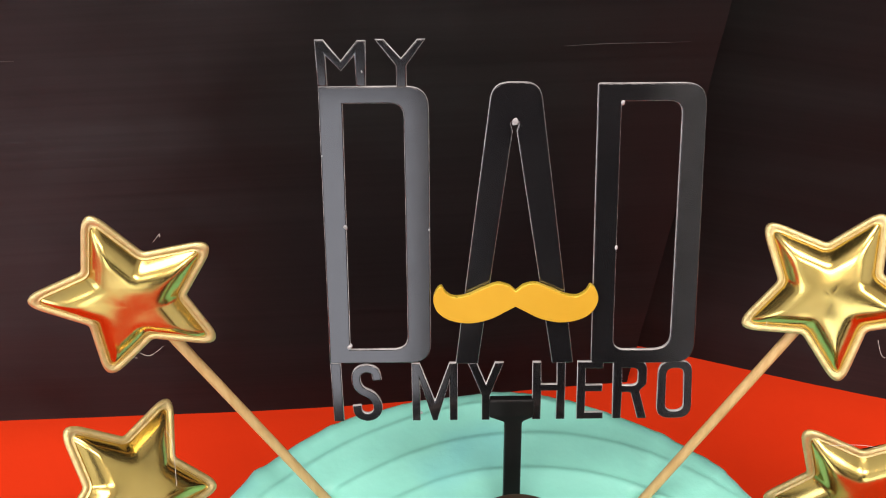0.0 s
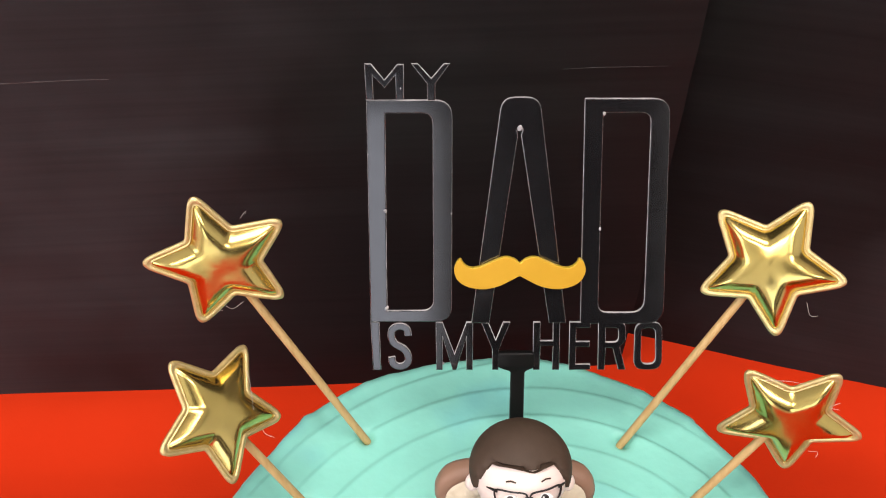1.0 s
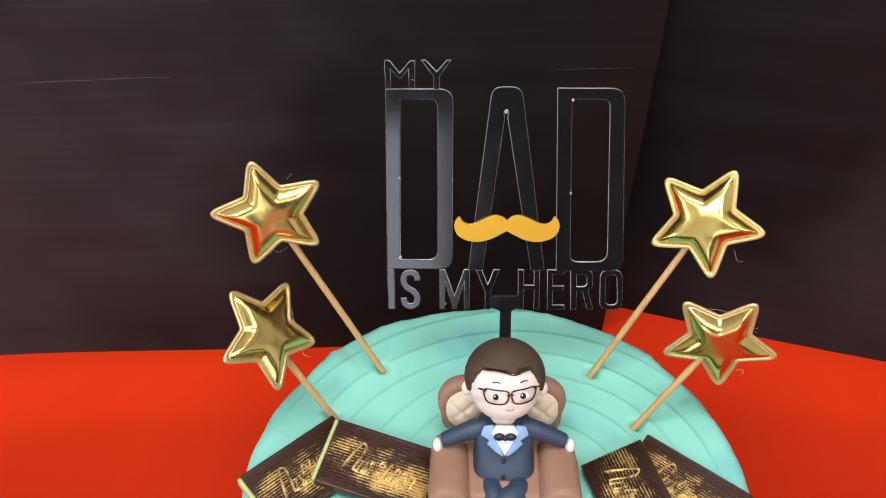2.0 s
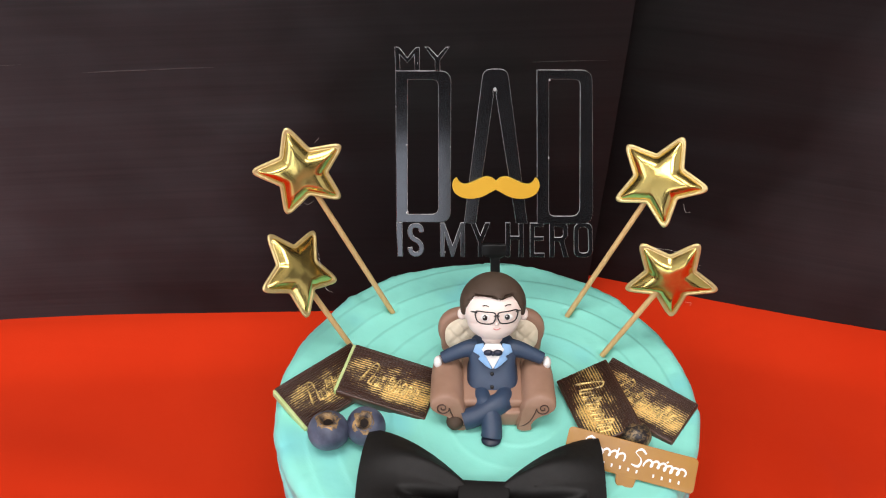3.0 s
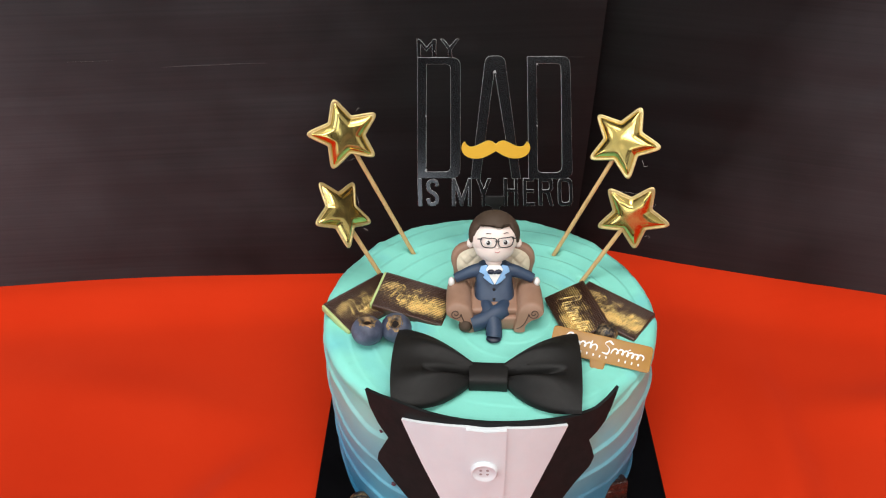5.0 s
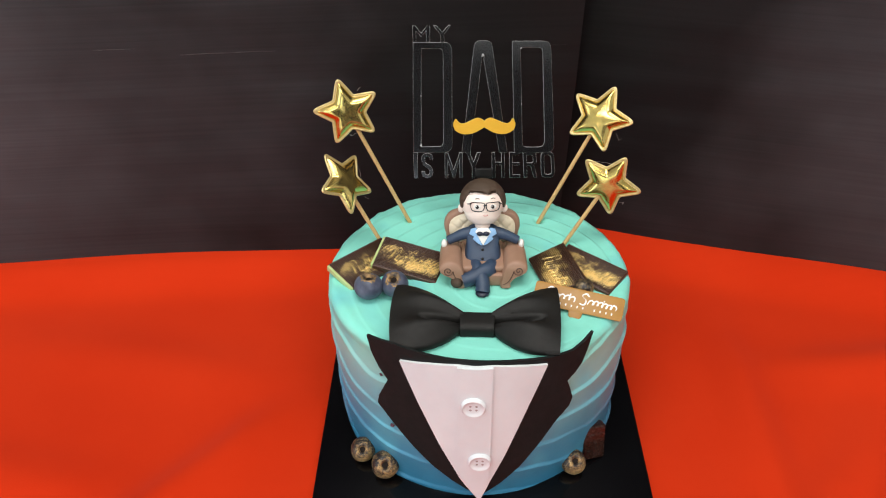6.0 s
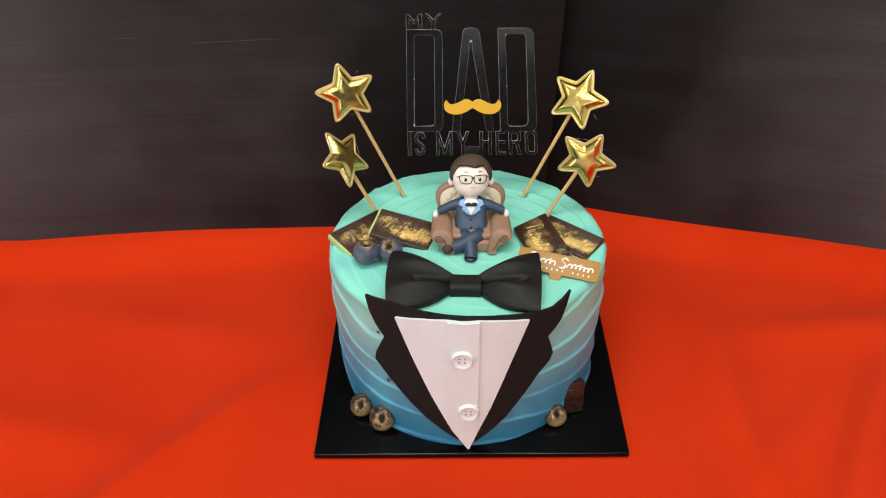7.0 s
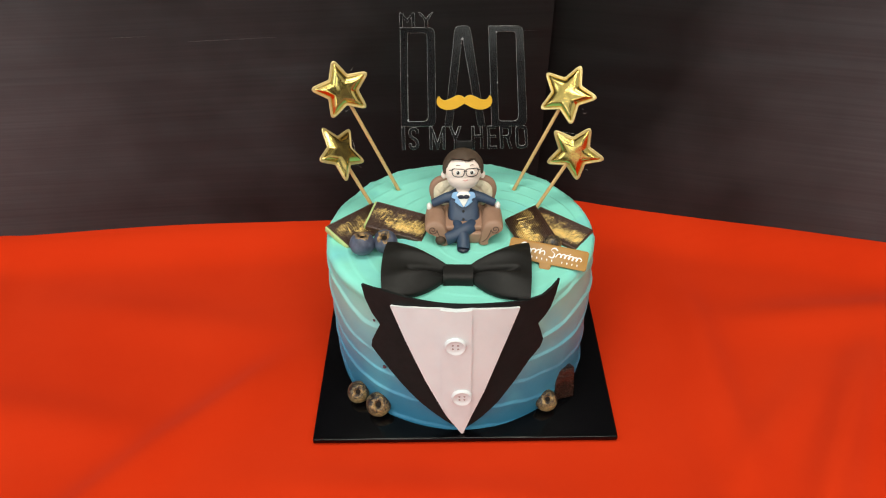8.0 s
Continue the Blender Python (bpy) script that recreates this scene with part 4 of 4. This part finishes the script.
    for a, b in zip(rings, rings[1:]):
        for k in range(m):
            bm.faces.new((a[k], b[k], b[(k + 1) % m], a[(k + 1) % m]))
    bm.faces.new(rings[0])
    bm.faces.new(rings[-1][::-1])
    bmesh.ops.recalc_face_normals(bm, faces=bm.faces)
    return bm


def relief_stroke(pts, r):
    """A raised rounded line pressed into the face."""
    bm = bmesh.new()
    add_tube(bm, [(x, y, 0.26) for x, y in pts], [r * (0.75 + 0.25 * math.sin(k * 1.7)) for k in range(len(pts))], seg=8)
    return bm


def chocolate_mint(centre, along, up, label, ln=4.0, wd=2.35, green=True):
    """A thin chocolate with a mint cream end, its ribbed face embossed and brushed with gold."""
    n = Vector(up).normalized()
    u = (Vector(along) - n * Vector(along).dot(n)).normalized()
    turn = Matrix((u, n.cross(u), n)).transposed()
    t = thing("chocolate_mint", *centre, label, "chocolate", "layered chocolate mints", turn=turn)
    part("chocolate_body", mint_mesh(-ln / 2 + (0.1 if green else 0), ln / 2, wd, -0.3, 0.2, 0.06), CHOC_PLAIN, t)
    part("ribbed_face", ribbed_mesh(-ln / 2 + (0.14 if green else 0.06), ln / 2 - 0.06, wd - 0.1, 0.12, 0.25), CHOC, t, "ribbed chocolate brushed with gold dust")
    if green:
        part("mint_layer", mint_mesh(-ln / 2 - 0.02, -ln / 2 + 0.13, wd - 0.1, -0.2, 0.2, 0.05), MINT, t, "pale green mint cream edge")
    rnd = random.Random(int(centre[0] * 10))
    x, slope = -1.15, 0.34
    for k in range(8):  # slanting raised strokes
        tall = 1.05 if k == 0 else rnd.uniform(0.42, 0.7)
        wide = 0.38 if k == 0 else rnd.uniform(0.2, 0.28)
        pts = smooth_loop([(x, -0.52), (x + slope * tall, -0.52 + tall), (x + slope * tall + wide * 0.6, -0.50 + tall * 0.85), (x + wide, -0.50 + tall * 0.1), (x + wide * 1.25, -0.44)], 4, False)
        part("relief_stroke", relief_stroke(pts, 0.068), EMBOSS, t)
        x += wide * 1.25 + 0.02
    return t


chocolate_mint((-6.75, -0.95, 11.15), (2.9, 2.6, 0.25), (0.1, -0.15, 1), "dark chocolate mint dusted with gold, green edge showing, on teal icing", 4.1, 2.5)
chocolate_mint((-4.25, -0.85, 11.33), (3.95, -1.05, -0.35), (0.12, -0.22, 1), "gold-dusted dark chocolate mint resting across another chocolate", 4.0, 2.5)
chocolate_mint((4.45, -2.15, 11.52), (0.85, -2.75, -0.25), (-0.32, -0.14, 1), "gold-dusted dark chocolate mint with ribbed face leaning on another", 3.6, 2.3, False)
chocolate_mint((6.3, -1.6, 11.12), (3.3, -2.35, -0.1), (0.05, -0.1, 1), "gold-dusted dark chocolate mint tucked under another chocolate", 4.05, 2.45, False)


def blueberry(centre, axis, r, mat, label, group):
    n = Vector(axis).normalized()
    turn = n.to_track_quat("Z", "Y").to_matrix()
    t = thing("blueberry", *centre, label, "blueberry", group, turn=turn)
    bm = bmesh.new()
    add_ball(bm, (0, 0, 0), (r, r, r * 0.88), u=32, v=22)
    for v in bm.verts:
        q = math.hypot(v.co.x, v.co.y) / r
        if v.co.z > 0 and q < 0.42:
            v.co.z -= r * 0.62 * (1 - (q / 0.42) ** 2)
        v.co *= 1 + 0.035 * noise.noise(v.co * 1.6 + Vector(centre))
    part("berry_skin", bm, mat, t)
    bm = bmesh.new()
    m = 30
    prof = [(0.20, 0.60), (0.27, 0.78), (0.36, 0.88), (0.48, 0.90), (0.60, 0.78)]
    rings = []
    for q, z in prof:
        ring = []
        for k in range(m):
            a = 2 * math.pi * k / m
            lobe = 1 + 0.035 * math.cos(5 * a + 0.4 * math.sin(a)) * (q - 0.2) / 0.3 + 0.16 * noise.noise((math.cos(a) * 2.6, math.sin(a) * 2.6, centre[0]))
            ring.append(bm.verts.new((q * lobe * r * math.cos(a), q * lobe * r * math.sin(a), (z + 0.06 * noise.noise((math.cos(a) * 5, math.sin(a) * 5, q * 6 + centre[1]))) * r * 0.88)))
        rings.append(ring)
    for a, b in zip(rings, rings[1:]):
        for k in range(m):
            bm.faces.new((a[k], a[(k + 1) % m], b[(k + 1) % m], b[k]))
    part("crown", bm, BERRY_CROWN, t, "gold-dusted star-shaped crown")
    # a dark disc fills the hole of the crown
    bm = bmesh.new()
    add_tube(bm, [(0, 0, r * 0.40), (0, 0, r * 0.58)], r * 0.31, seg=14)
    part("crown_pit", bm, BERRY_PIT, t, "dark disc in the crown's hole")


blueberry((-6.40, -3.80, 11.70), (0.05, 0.0, 1), 0.83, BERRY, "dusty blue blueberry with gold-dusted crown on teal icing", "blueberries on top")
blueberry((-4.95, -3.52, 11.65), (-0.05, -0.45, 1), 0.8, BERRY, "dusty blue blueberry with gold-dusted crown beside a bow tie", "blueberries on top")
blueberry((5.75, -3.7, 11.45), (0.1, 0.8, 1), 0.62, BERRY_GOLD, "gold-dusted blueberry behind a tan card", "blueberries on top")
blueberry((-7.2, -6.35, 1.15), (0.05, -0.75, 0.75), 0.76, BERRY_GOLD, "gold-dusted blueberry on a black board against the cake", "blueberries on the board")
blueberry((-5.75, -7.6, 1.22), (0.1, -0.8, 0.7), 0.84, BERRY_GOLD, "large gold-dusted blueberry on a black board against the cake", "blueberries on the board")
blueberry((5.5, -7.35, 1.14), (0.15, -0.6, 0.8), 0.76, BERRY_GOLD, "gold-dusted blueberry on a black board beside chocolate", "blueberries on the board")


def berry_crumb(theta, z, r):
    """A scrap of berry skin stuck to the iced side."""
    bm = bmesh.new()
    add_ball(bm, (0, 0, 0), (r, r * 0.5, r * 0.8), u=14, v=10)
    for v in bm.verts:
        v.co += 0.4 * r * noise.noise_vector(v.co * 7 + Vector((theta, z, 0)))
    p = wrap(theta, z, 0.10)
    ob = part("berry_crumb", bm, BERRY_SKIN, at=Matrix.Translation(p * CM) @ pose(0, 0, 0, 0, 0, theta))
    tagged(ob, "tiny purple blueberry scrap stuck to the iced side of a cake", "crumb", "berry crumbs on the cake")


berry_crumb(-35, 4.95, 0.13)
berry_crumb(-37.5, 8.8, 0.10)


def board_chocolate():
    t = thing("chocolate_piece", 6.75, -6.25, 0.4, "dark glossy chocolate piece standing on a black board against the cake", "chocolate")
    bm = bmesh.new()
    add_box(bm, (-0.72, -0.35, 0.02), (0.72, 0.35, 2.3), 0.12, 3, Matrix.Rotation(radians(-14), 4, "X") @ Matrix.Rotation(radians(20), 4, "Z"))
    part("chocolate_block", bm, MILK_CHOC, t)
    bm = bmesh.new()
    add_box(bm, (-0.6, -0.37, 0.9), (0.6, -0.30, 1.8), 0.03, 2, Matrix.Rotation(radians(-14), 4, "X") @ Matrix.Rotation(radians(20), 4, "Z"))
    part("pressed_panel", bm, MILK_CHOC, t)


board_chocolate()


def shop_card():
    """A tan card; its lettering is a brand, shown as plain white strokes."""
    tl, tr, down = Vector((3.12, -3.7, 12.0)), Vector((7.96, -5.0, 11.62)), Vector((-0.3, -1.1, -0.7))
    u = (tr - tl).normalized()
    n = u.cross(-down).normalized()
    v = n.cross(u)
    ln, ht = (tr - tl).length, 1.36
    c = (tl + tr) / 2
    t = thing("shop_card", *c, "tan gold card with white writing leaning on chocolates", "card", turn=Matrix((u, v, n)).transposed())
    out = fillet([(-ln / 2, 0), (-ln / 2, -ht), (-0.42, -ht), (-0.36, -ht - 0.42), (0.30, -ht - 0.42), (0.36, -ht), (ln / 2, -ht), (ln / 2, 0)], [0.2, 0.2, 0.05, 0.25, 0.25, 0.05, 0.2, 0.2])
    bm = plate_mesh([out], 0.08, 0.015)
    part("card", bm, TAN_CARD, t, sharp=25)
    # two words as illegible brush strokes
    for x0, x1, humps, marks in ((-1.85, -0.22, 4, ((0.80, 0.30, -0.02),)), (0.10, 2.10, 6, ((0.63, 0.26, 0.20),))):
        bm = bmesh.new()
        n = humps * 14
        pts = []
        for k in range(n + 1):
            q, a = k / n, 2 * math.pi * humps * k / n
            size = 0.13 + 0.035 * math.sin(k * 0.37 + x0 * 3)
            pts.append((x0 + 0.48 + (x1 - x0 - 0.48) * q - 0.085 * math.sin(a) + 0.25 * size * -math.cos(a), -0.66 - size * math.cos(a), 0.05))
        add_tube(bm, pts, [0.028 + 0.020 * abs(math.sin(k * math.pi / 14)) for k in range(n + 1)], seg=6)
        # a tall looped capital
        add_tube(bm, smooth_loop([(x0 + 0.46, -0.34, 0.05), (x0 + 0.26, -0.20, 0.05), (x0 + 0.06, -0.36, 0.05), (x0 + 0.30, -0.58, 0.05), (x0 + 0.24, -0.86, 0.05), (x0 - 0.04, -0.84, 0.05)], 6, False), [0.035 + 0.02 * math.sin(k * 0.33) for k in range(31)], seg=6)
        for q, top, low in marks:  # a tall stroke or a dot
            x = x0 + (x1 - x0) * q
            add_tube(bm, [(x, -0.66 + low, 0.05), (x + 0.06, -0.66 + top, 0.05)], 0.036, seg=6)
        for v in bm.verts:
            v.co.z = 0.04 + max(0.0, v.co.z - 0.04) * 0.35
        part("brush_word", bm, WHITE_INK, t, "white brush strokes")
    bm = bmesh.new()
    add_box(bm, (-0.036, -1.14, 0.041), (0.036, -1.01, 0.056))
    first = part("ink_bar", bm, WHITE_INK, t, smooth=False)
    first.matrix_basis = mcm(-1.6, 0, 0)
    for k in range(1, 12):
        if k != 7:
            b = new("ink_bar", first.data)
            b.parent = t
            b.matrix_basis = mcm(-1.6 + 0.32 * k, 0, 0)


shop_card()

# ---------------------------------------------------------------- armchair and doll


def armchair():
    t = thing("armchair", 0.12, -0.6, TOP + 0.05, "small brown resin armchair with cream tufted back on a cake", "armchair")
    bm = bmesh.new()
    add_box(bm, (-1.42, -2.2, -0.05), (1.42, 1.6, 0.75), 0.12, 3)
    part("base", bm, SOFA, t)
    bm = bmesh.new()
    add_box(bm, (-1.25, -1.95, 0.7), (1.25, 0.9, 1.12), 0.16, 3)
    part("seat", bm, SOFA, t)
    for sx in (-1, 1):
        bm = bmesh.new()
        # a rolled arm flaring outwards
        sec = smooth_loop([(0.98, 0.0), (1.06, 0.6), (1.16, 1.08), (1.40, 1.45), (1.92, 1.60), (2.40, 1.44), (2.54, 1.10), (2.28, 0.84), (1.80, 0.62), (1.52, 0.3), (1.50, 0.0)], 4)
        rings = []
        for y, s in ((-2.50, 0.90), (-2.40, 0.98), (-2.15, 1.0), (-0.5, 0.96), (0.1, 0.88), (0.5, 0.72)):
            rings.append([bm.verts.new((sx * (1.9 + (x - 1.9) * s), y + (0.22 * z if y < -2 else 0), max(0, 0.8 + (z - 0.8) * s))) for x, z in sec])
        for a, b in zip(rings, rings[1:]):
            for k in range(len(sec)):
                bm.faces.new((a[k], a[(k + 1) % len(sec)], b[(k + 1) % len(sec)], b[k]))
        bm.faces.new(rings[0])
        bm.faces.new(rings[-1])
        arm = part("arm", bm, SOFA, t)
        bm = bmesh.new()
        pts = []
        for k in range(36):
            a = math.radians(180 + 560 * (1 - k / 35))
            r = 0.04 + 0.24 * k / 35
            pts.append((sx * (2.02 + r * math.cos(a)), -2.515, 1.08 + r * math.sin(a)))
        pts += smooth_loop([pts[-1], (sx * 1.68, -2.515, 0.86), (sx * 1.50, -2.515, 0.50), (sx * 1.28, -2.505, 0.30), (sx * 1.08, -2.49, 0.24)], 4, False)[1:]
        add_tube(bm, [(x, y + 0.22 * z, z) for x, y, z in pts], 0.026, seg=6)
        part("scroll_line", bm, SOFA_LINE, arm, "dark brown carved scroll")
    # wing back
    out = smooth_loop([(-1.7, 0.4), (-2.18, 1.2), (-2.26, 1.95), (-1.86, 2.55), (-1.0, 2.78), (0, 2.84), (1.0, 2.78), (1.86, 2.55), (2.26, 1.95), (2.18, 1.2), (1.7, 0.4)], 4)
    bm = plate_mesh([out], 0.62, 0.2)
    part("backrest", bm, SOFA, t, at=pose(0, 0.0152, 0, 90 - 8, 0, 0))
    bm = bmesh.new()
    n, k2, rings = 120, 34, []
    for k in range(k2 + 1):
        s = 1 - k / k2
        ring = []
        for i in range(n):
            a = 2 * math.pi * i / n
            x = 1.98 * s * (abs(math.cos(a)) ** 0.75) * (1 if math.cos(a) > 0 else -1)
            y = 1.05 * s * (abs(math.sin(a)) ** 0.75) * (1 if math.sin(a) > 0 else -1)
            z = 0.26 * (1 - s ** 6)
            q1, q2 = (x + y) / 0.72, (x - y) / 0.72
            z -= 0.075 * (math.exp(-((q1 - round(q1)) * 7) ** 2) + math.exp(-((q2 - round(q2)) * 7) ** 2)) * (1 - s ** 6)
            ring.append(bm.verts.new((x, y, z)))
        rings.append(ring)
    for a, b in zip(rings, rings[1:]):
        for i in range(n):
            f = (a[i], a[(i + 1) % n], b[(i + 1) % n], b[i])
            if k2:
                bm.faces.new(f)
    bmesh.ops.remove_doubles(bm, verts=bm.verts, dist=0.001)
    part("back_cushion", bm, CREAM, t, "cream diamond-tufted cushion", at=pose(0, 0.0130, 0.0167, 90 - 8, 0, 0), sharp=80)


armchair()


def doll():
    """A seated resin doll, one plain mesh."""
    bm = bmesh.new()
    mats = [SKIN, HAIR, NAVY, WHITE_RESIN, LIGHTBLUE, BLACK_RESIN, PINK, DARKNAVY]
    hx, hy, hz = 0.13, 0.62, 3.79
    add_ball(bm, (hx, hy, hz), (1.28, 1.18, 1.22), 0, 40, 28)
    add_ball(bm, (hx, hy - 0.10, hz - 0.45), (1.12, 1.02, 0.92), 0, 32, 20)
    # hair: a cap with a swept fringe
    vs = add_ball(bm, (0, 0, 0), (1.40, 1.30, 1.34), 1, 56, 36)
    for v in vs:
        ang = math.atan2(v.co.x, -v.co.y)
        line = 0.70 - 0.10 * math.exp(-((ang - 0.25) / 0.20) ** 2) + 0.05 * math.exp(-((ang + 0.35) / 0.25) ** 2) if abs(ang) < 0.85 else (0.70 - (abs(ang) - 0.85) * 3.4 if abs(ang) < 1.15 else -0.34 - 0.35 * min(1, (abs(ang) - 1.15)))
        if v.co.z < line:
            v.co.z = max(v.co.z, line - 0.05)
            v.co.x *= 0.86
            v.co.y *= 0.86
        v.co += Vector((hx, hy + 0.06, hz + 0.12))
    for sx in (-1, 1):
        add_ball(bm, (hx + sx * 1.30, hy + 0.05, hz - 0.35), (0.20, 0.16, 0.27), 0, 14, 10)
    # spectacles, eyes, brows, smile
    def face(x, z, out=0.0):
        q = 1 - (x / 1.28) ** 2 - (z / 1.3) ** 2
        return (hx + x, hy - 1.2 * math.sqrt(max(0.05, q)) - 0.02 - out, hz + z)
    for sx in (-1, 1):
        cx, cz = 0.12 + sx * 0.46, 0.0
        loop = [face(cx + dx, cz + dz, 0.07) for dx, dz in smooth_loop([(-0.39, 0.2), (0, 0.24), (0.39, 0.2), (0.38, -0.1), (0.22, -0.27), (-0.22, -0.27), (-0.38, -0.1)], 5)]
        add_tube(bm, loop + [loop[0]], 0.028, 5, 6)
        p = face(cx - 0.0, cz - 0.02)
        add_ball(bm, p, (0.20, 0.04, 0.15), 3, 14, 10)
        add_ball(bm, (p[0] - 0.02, p[1] - 0.025, p[2]), (0.105, 0.045, 0.12), 5, 14, 10)
        add_ball(bm, (p[0] - 0.06, p[1] - 0.068, p[2] + 0.05), (0.03, 0.015, 0.03), 3, 8, 6)
        add_tube(bm, [face(cx + sx * 0.36, cz + 0.16, 0.07), (hx + sx * 1.22, hy - 0.35, hz - 0.02), (hx + sx * 1.33, hy + 0.1, hz - 0.12)], 0.035, 5, 6)
        add_tube(bm, [face(cx - 0.12, 0.44), face(cx, 0.48), face(cx + 0.13, 0.45)], 0.022, 1, 6)
    add_tube(bm, [face(0.02, 0.08, 0.07), face(0.12, 0.11, 0.09), face(0.22, 0.08, 0.07)], 0.035, 5, 6)
    add_ball(bm, face(0.12, -0.30), (0.09, 0.08, 0.07), 0, 10, 8)
    add_tube(bm, [face(0.0, -0.52, 0.05), face(0.09, -0.58, 0.05), face(0.2, -0.57, 0.05), face(0.27, -0.50, 0.05)], 0.022, 6, 6)
    tilt = Matrix.Translation((hx, hy, hz - 0.6)) @ Matrix.Rotation(radians(-20), 4, "X") @ Matrix.Translation((-hx, -hy, 0.6 - hz))
    bmesh.ops.transform(bm, matrix=tilt, verts=list(bm.verts))
    bmesh.ops.transform(bm, matrix=Matrix.Translation((hx, hy, hz)) @ Matrix.Scale(0.97, 4) @ Matrix.Translation((-hx, -hy, 0.03 - hz)), verts=list(bm.verts))
    # neck and jacket body
    add_tube(bm, [(0.1, 0.2, 1.9), (0.12, 0.42, 2.8)], [0.5, 0.42], 0, 16)
    rings = []
    for z, rx, ry, cy in ((0.55, 0.90, 0.80, -0.45), (1.04, 0.90, 0.80, -0.40), (1.05, 1.06, 0.95, -0.40), (1.13, 1.05, 0.94, -0.37), (1.4, 0.98, 0.86, -0.20), (1.7, 0.95, 0.76, -0.02), (2.1, 0.98, 0.66, 0.13), (2.34, 0.86, 0.55, 0.2), (2.48, 0.6, 0.42, 0.25), (2.52, 0.4, 0.3, 0.25)):
        rings.append([bm.verts.new((0.13 + rx * math.copysign(abs(math.cos(a)) ** 0.6, math.cos(a)), cy + ry * math.copysign(abs(math.sin(a)) ** 0.55, math.sin(a)), z)) for a in [2 * math.pi * (k + 0.5) / 40 for k in range(40)]])
    for a, b in zip(rings, rings[1:]):
        for k in range(40):
            bm.faces.new((a[k], a[(k + 1) % 40], b[(k + 1) % 40], b[k])).material_index = 2
    for r in (rings[0][::-1], rings[-1]):
        bm.faces.new(r).material_index = 2
    # shirt front, lapels, bow
    def cloth(outline, thick, mat, m):
        piece = plate_mesh([outline], thick, 0.03)
        bmesh.ops.transform(piece, matrix=m, verts=piece.verts)
        me = bpy.data.meshes.new("piece")
        piece.to_mesh(me)
        piece.free()
        count = len(bm.faces)
        bm.from_mesh(me)
        bpy.data.meshes.remove(me)
        bm.faces.ensure_lookup_table()
        for f in list(bm.faces)[count:]:
            f.material_index = mat
    chest = Matrix.Translation((0.13, -0.86, 1.84)) @ Matrix.Rotation(radians(90 - 34), 4, "X") @ Matrix.Diagonal((1, 0.84, 1, 1))
    cloth([(0, 0.05), (0.45, 1.0), (0.3, 1.28), (-0.3, 1.28), (-0.45, 1.0)], 0.22, 3, chest)
    for sx in (-1, 1):
        fold = chest @ Matrix.Translation((0, 0, 0.10)) @ Matrix.Rotation(radians(sx * 14), 4, "Y")
        cloth(fillet([(0, 0), (sx * 0.30, 0.20), (sx * 0.62, 0.52), (sx * 0.52, 0.66), (sx * 0.82, 0.86), (sx * 0.72, 1.22), (sx * 0.40, 1.30), (sx * 0.30, 0.85), (sx * 0.22, 0.5)], 0.05, 3), 0.13, 4, fold)
        add_ball(bm, (0.13 + sx * 0.19, -0.60, 2.54), (0.20, 0.12, 0.14), 7, 12, 8)
        # sleeves and cuffs
        arm = smooth_loop([(0.13 + sx * 0.66, 0.14, 2.10), (0.13 + sx * 1.20, 0.02, 2.10), (0.13 + sx * 2.06, -0.12, 1.76)], 5, False)
        add_tube(bm, arm, [0.40, 0.40, 0.39, 0.37, 0.35, 0.33, 0.31, 0.29, 0.28, 0.27, 0.25], 2, 16)
        add_ball(bm, (0.13 + sx * 2.26, -0.16, 1.56), (0.18, 0.24, 0.28), 3, 14, 10)
        # thighs
    add_ball(bm, (0.13, -0.66, 2.54), (0.09, 0.09, 0.10), 7, 10, 8)
    for z, y in ((1.60, -0.87), (1.22, -1.24)):
        add_ball(bm, (0.1, y, z), (0.085, 0.08, 0.085), 5, 10, 8)
    # crossed legs
    right_leg = smooth_loop([(0.62, -0.7, 0.62), (0.55, -1.6, 0.80), (0.05, -1.95, 0.78), (-0.55, -2.2, 0.55), (-1.05, -2.3, 0.42)], 5, False)
    add_tube(bm, right_leg, [0.47, 0.47, 0.47, 0.47, 0.47, 0.47, 0.47, 0.46, 0.46, 0.45, 0.45, 0.45, 0.44, 0.44, 0.43, 0.43, 0.43, 0.43, 0.43, 0.43, 0.43], 2, 16)
    left_leg = smooth_loop([(-0.38, -0.7, 0.62), (-0.28, -1.6, 0.78), (0.0, -2.15, 0.64), (0.08, -2.7, 0.28), (0.06, -2.9, 0.08)], 5, False)
    add_tube(bm, left_leg, [0.46, 0.46, 0.46, 0.46, 0.46, 0.46, 0.46, 0.45, 0.44, 0.43, 0.42, 0.42, 0.42, 0.42, 0.42, 0.42, 0.42, 0.42, 0.43, 0.43, 0.43], 2, 16)
    add_ball(bm, (-1.40, -2.32, 0.36), (0.36, 0.40, 0.32), 1, 16, 10)
    add_ball(bm, (0.05, -3.05, 0.10), (0.40, 0.34, 0.16), 7, 16, 10)
    add_ball(bm, (0.13, -1.25, 0.66), (0.92, 0.72, 0.42), 2, 28, 16)
    ob = part("doll", bm, mats, at=mcm(0.0, -0.6, TOP + 0.05), sharp=60)
    tagged(ob, "seated resin doll in navy suit and glasses on a brown armchair", "doll")


doll()
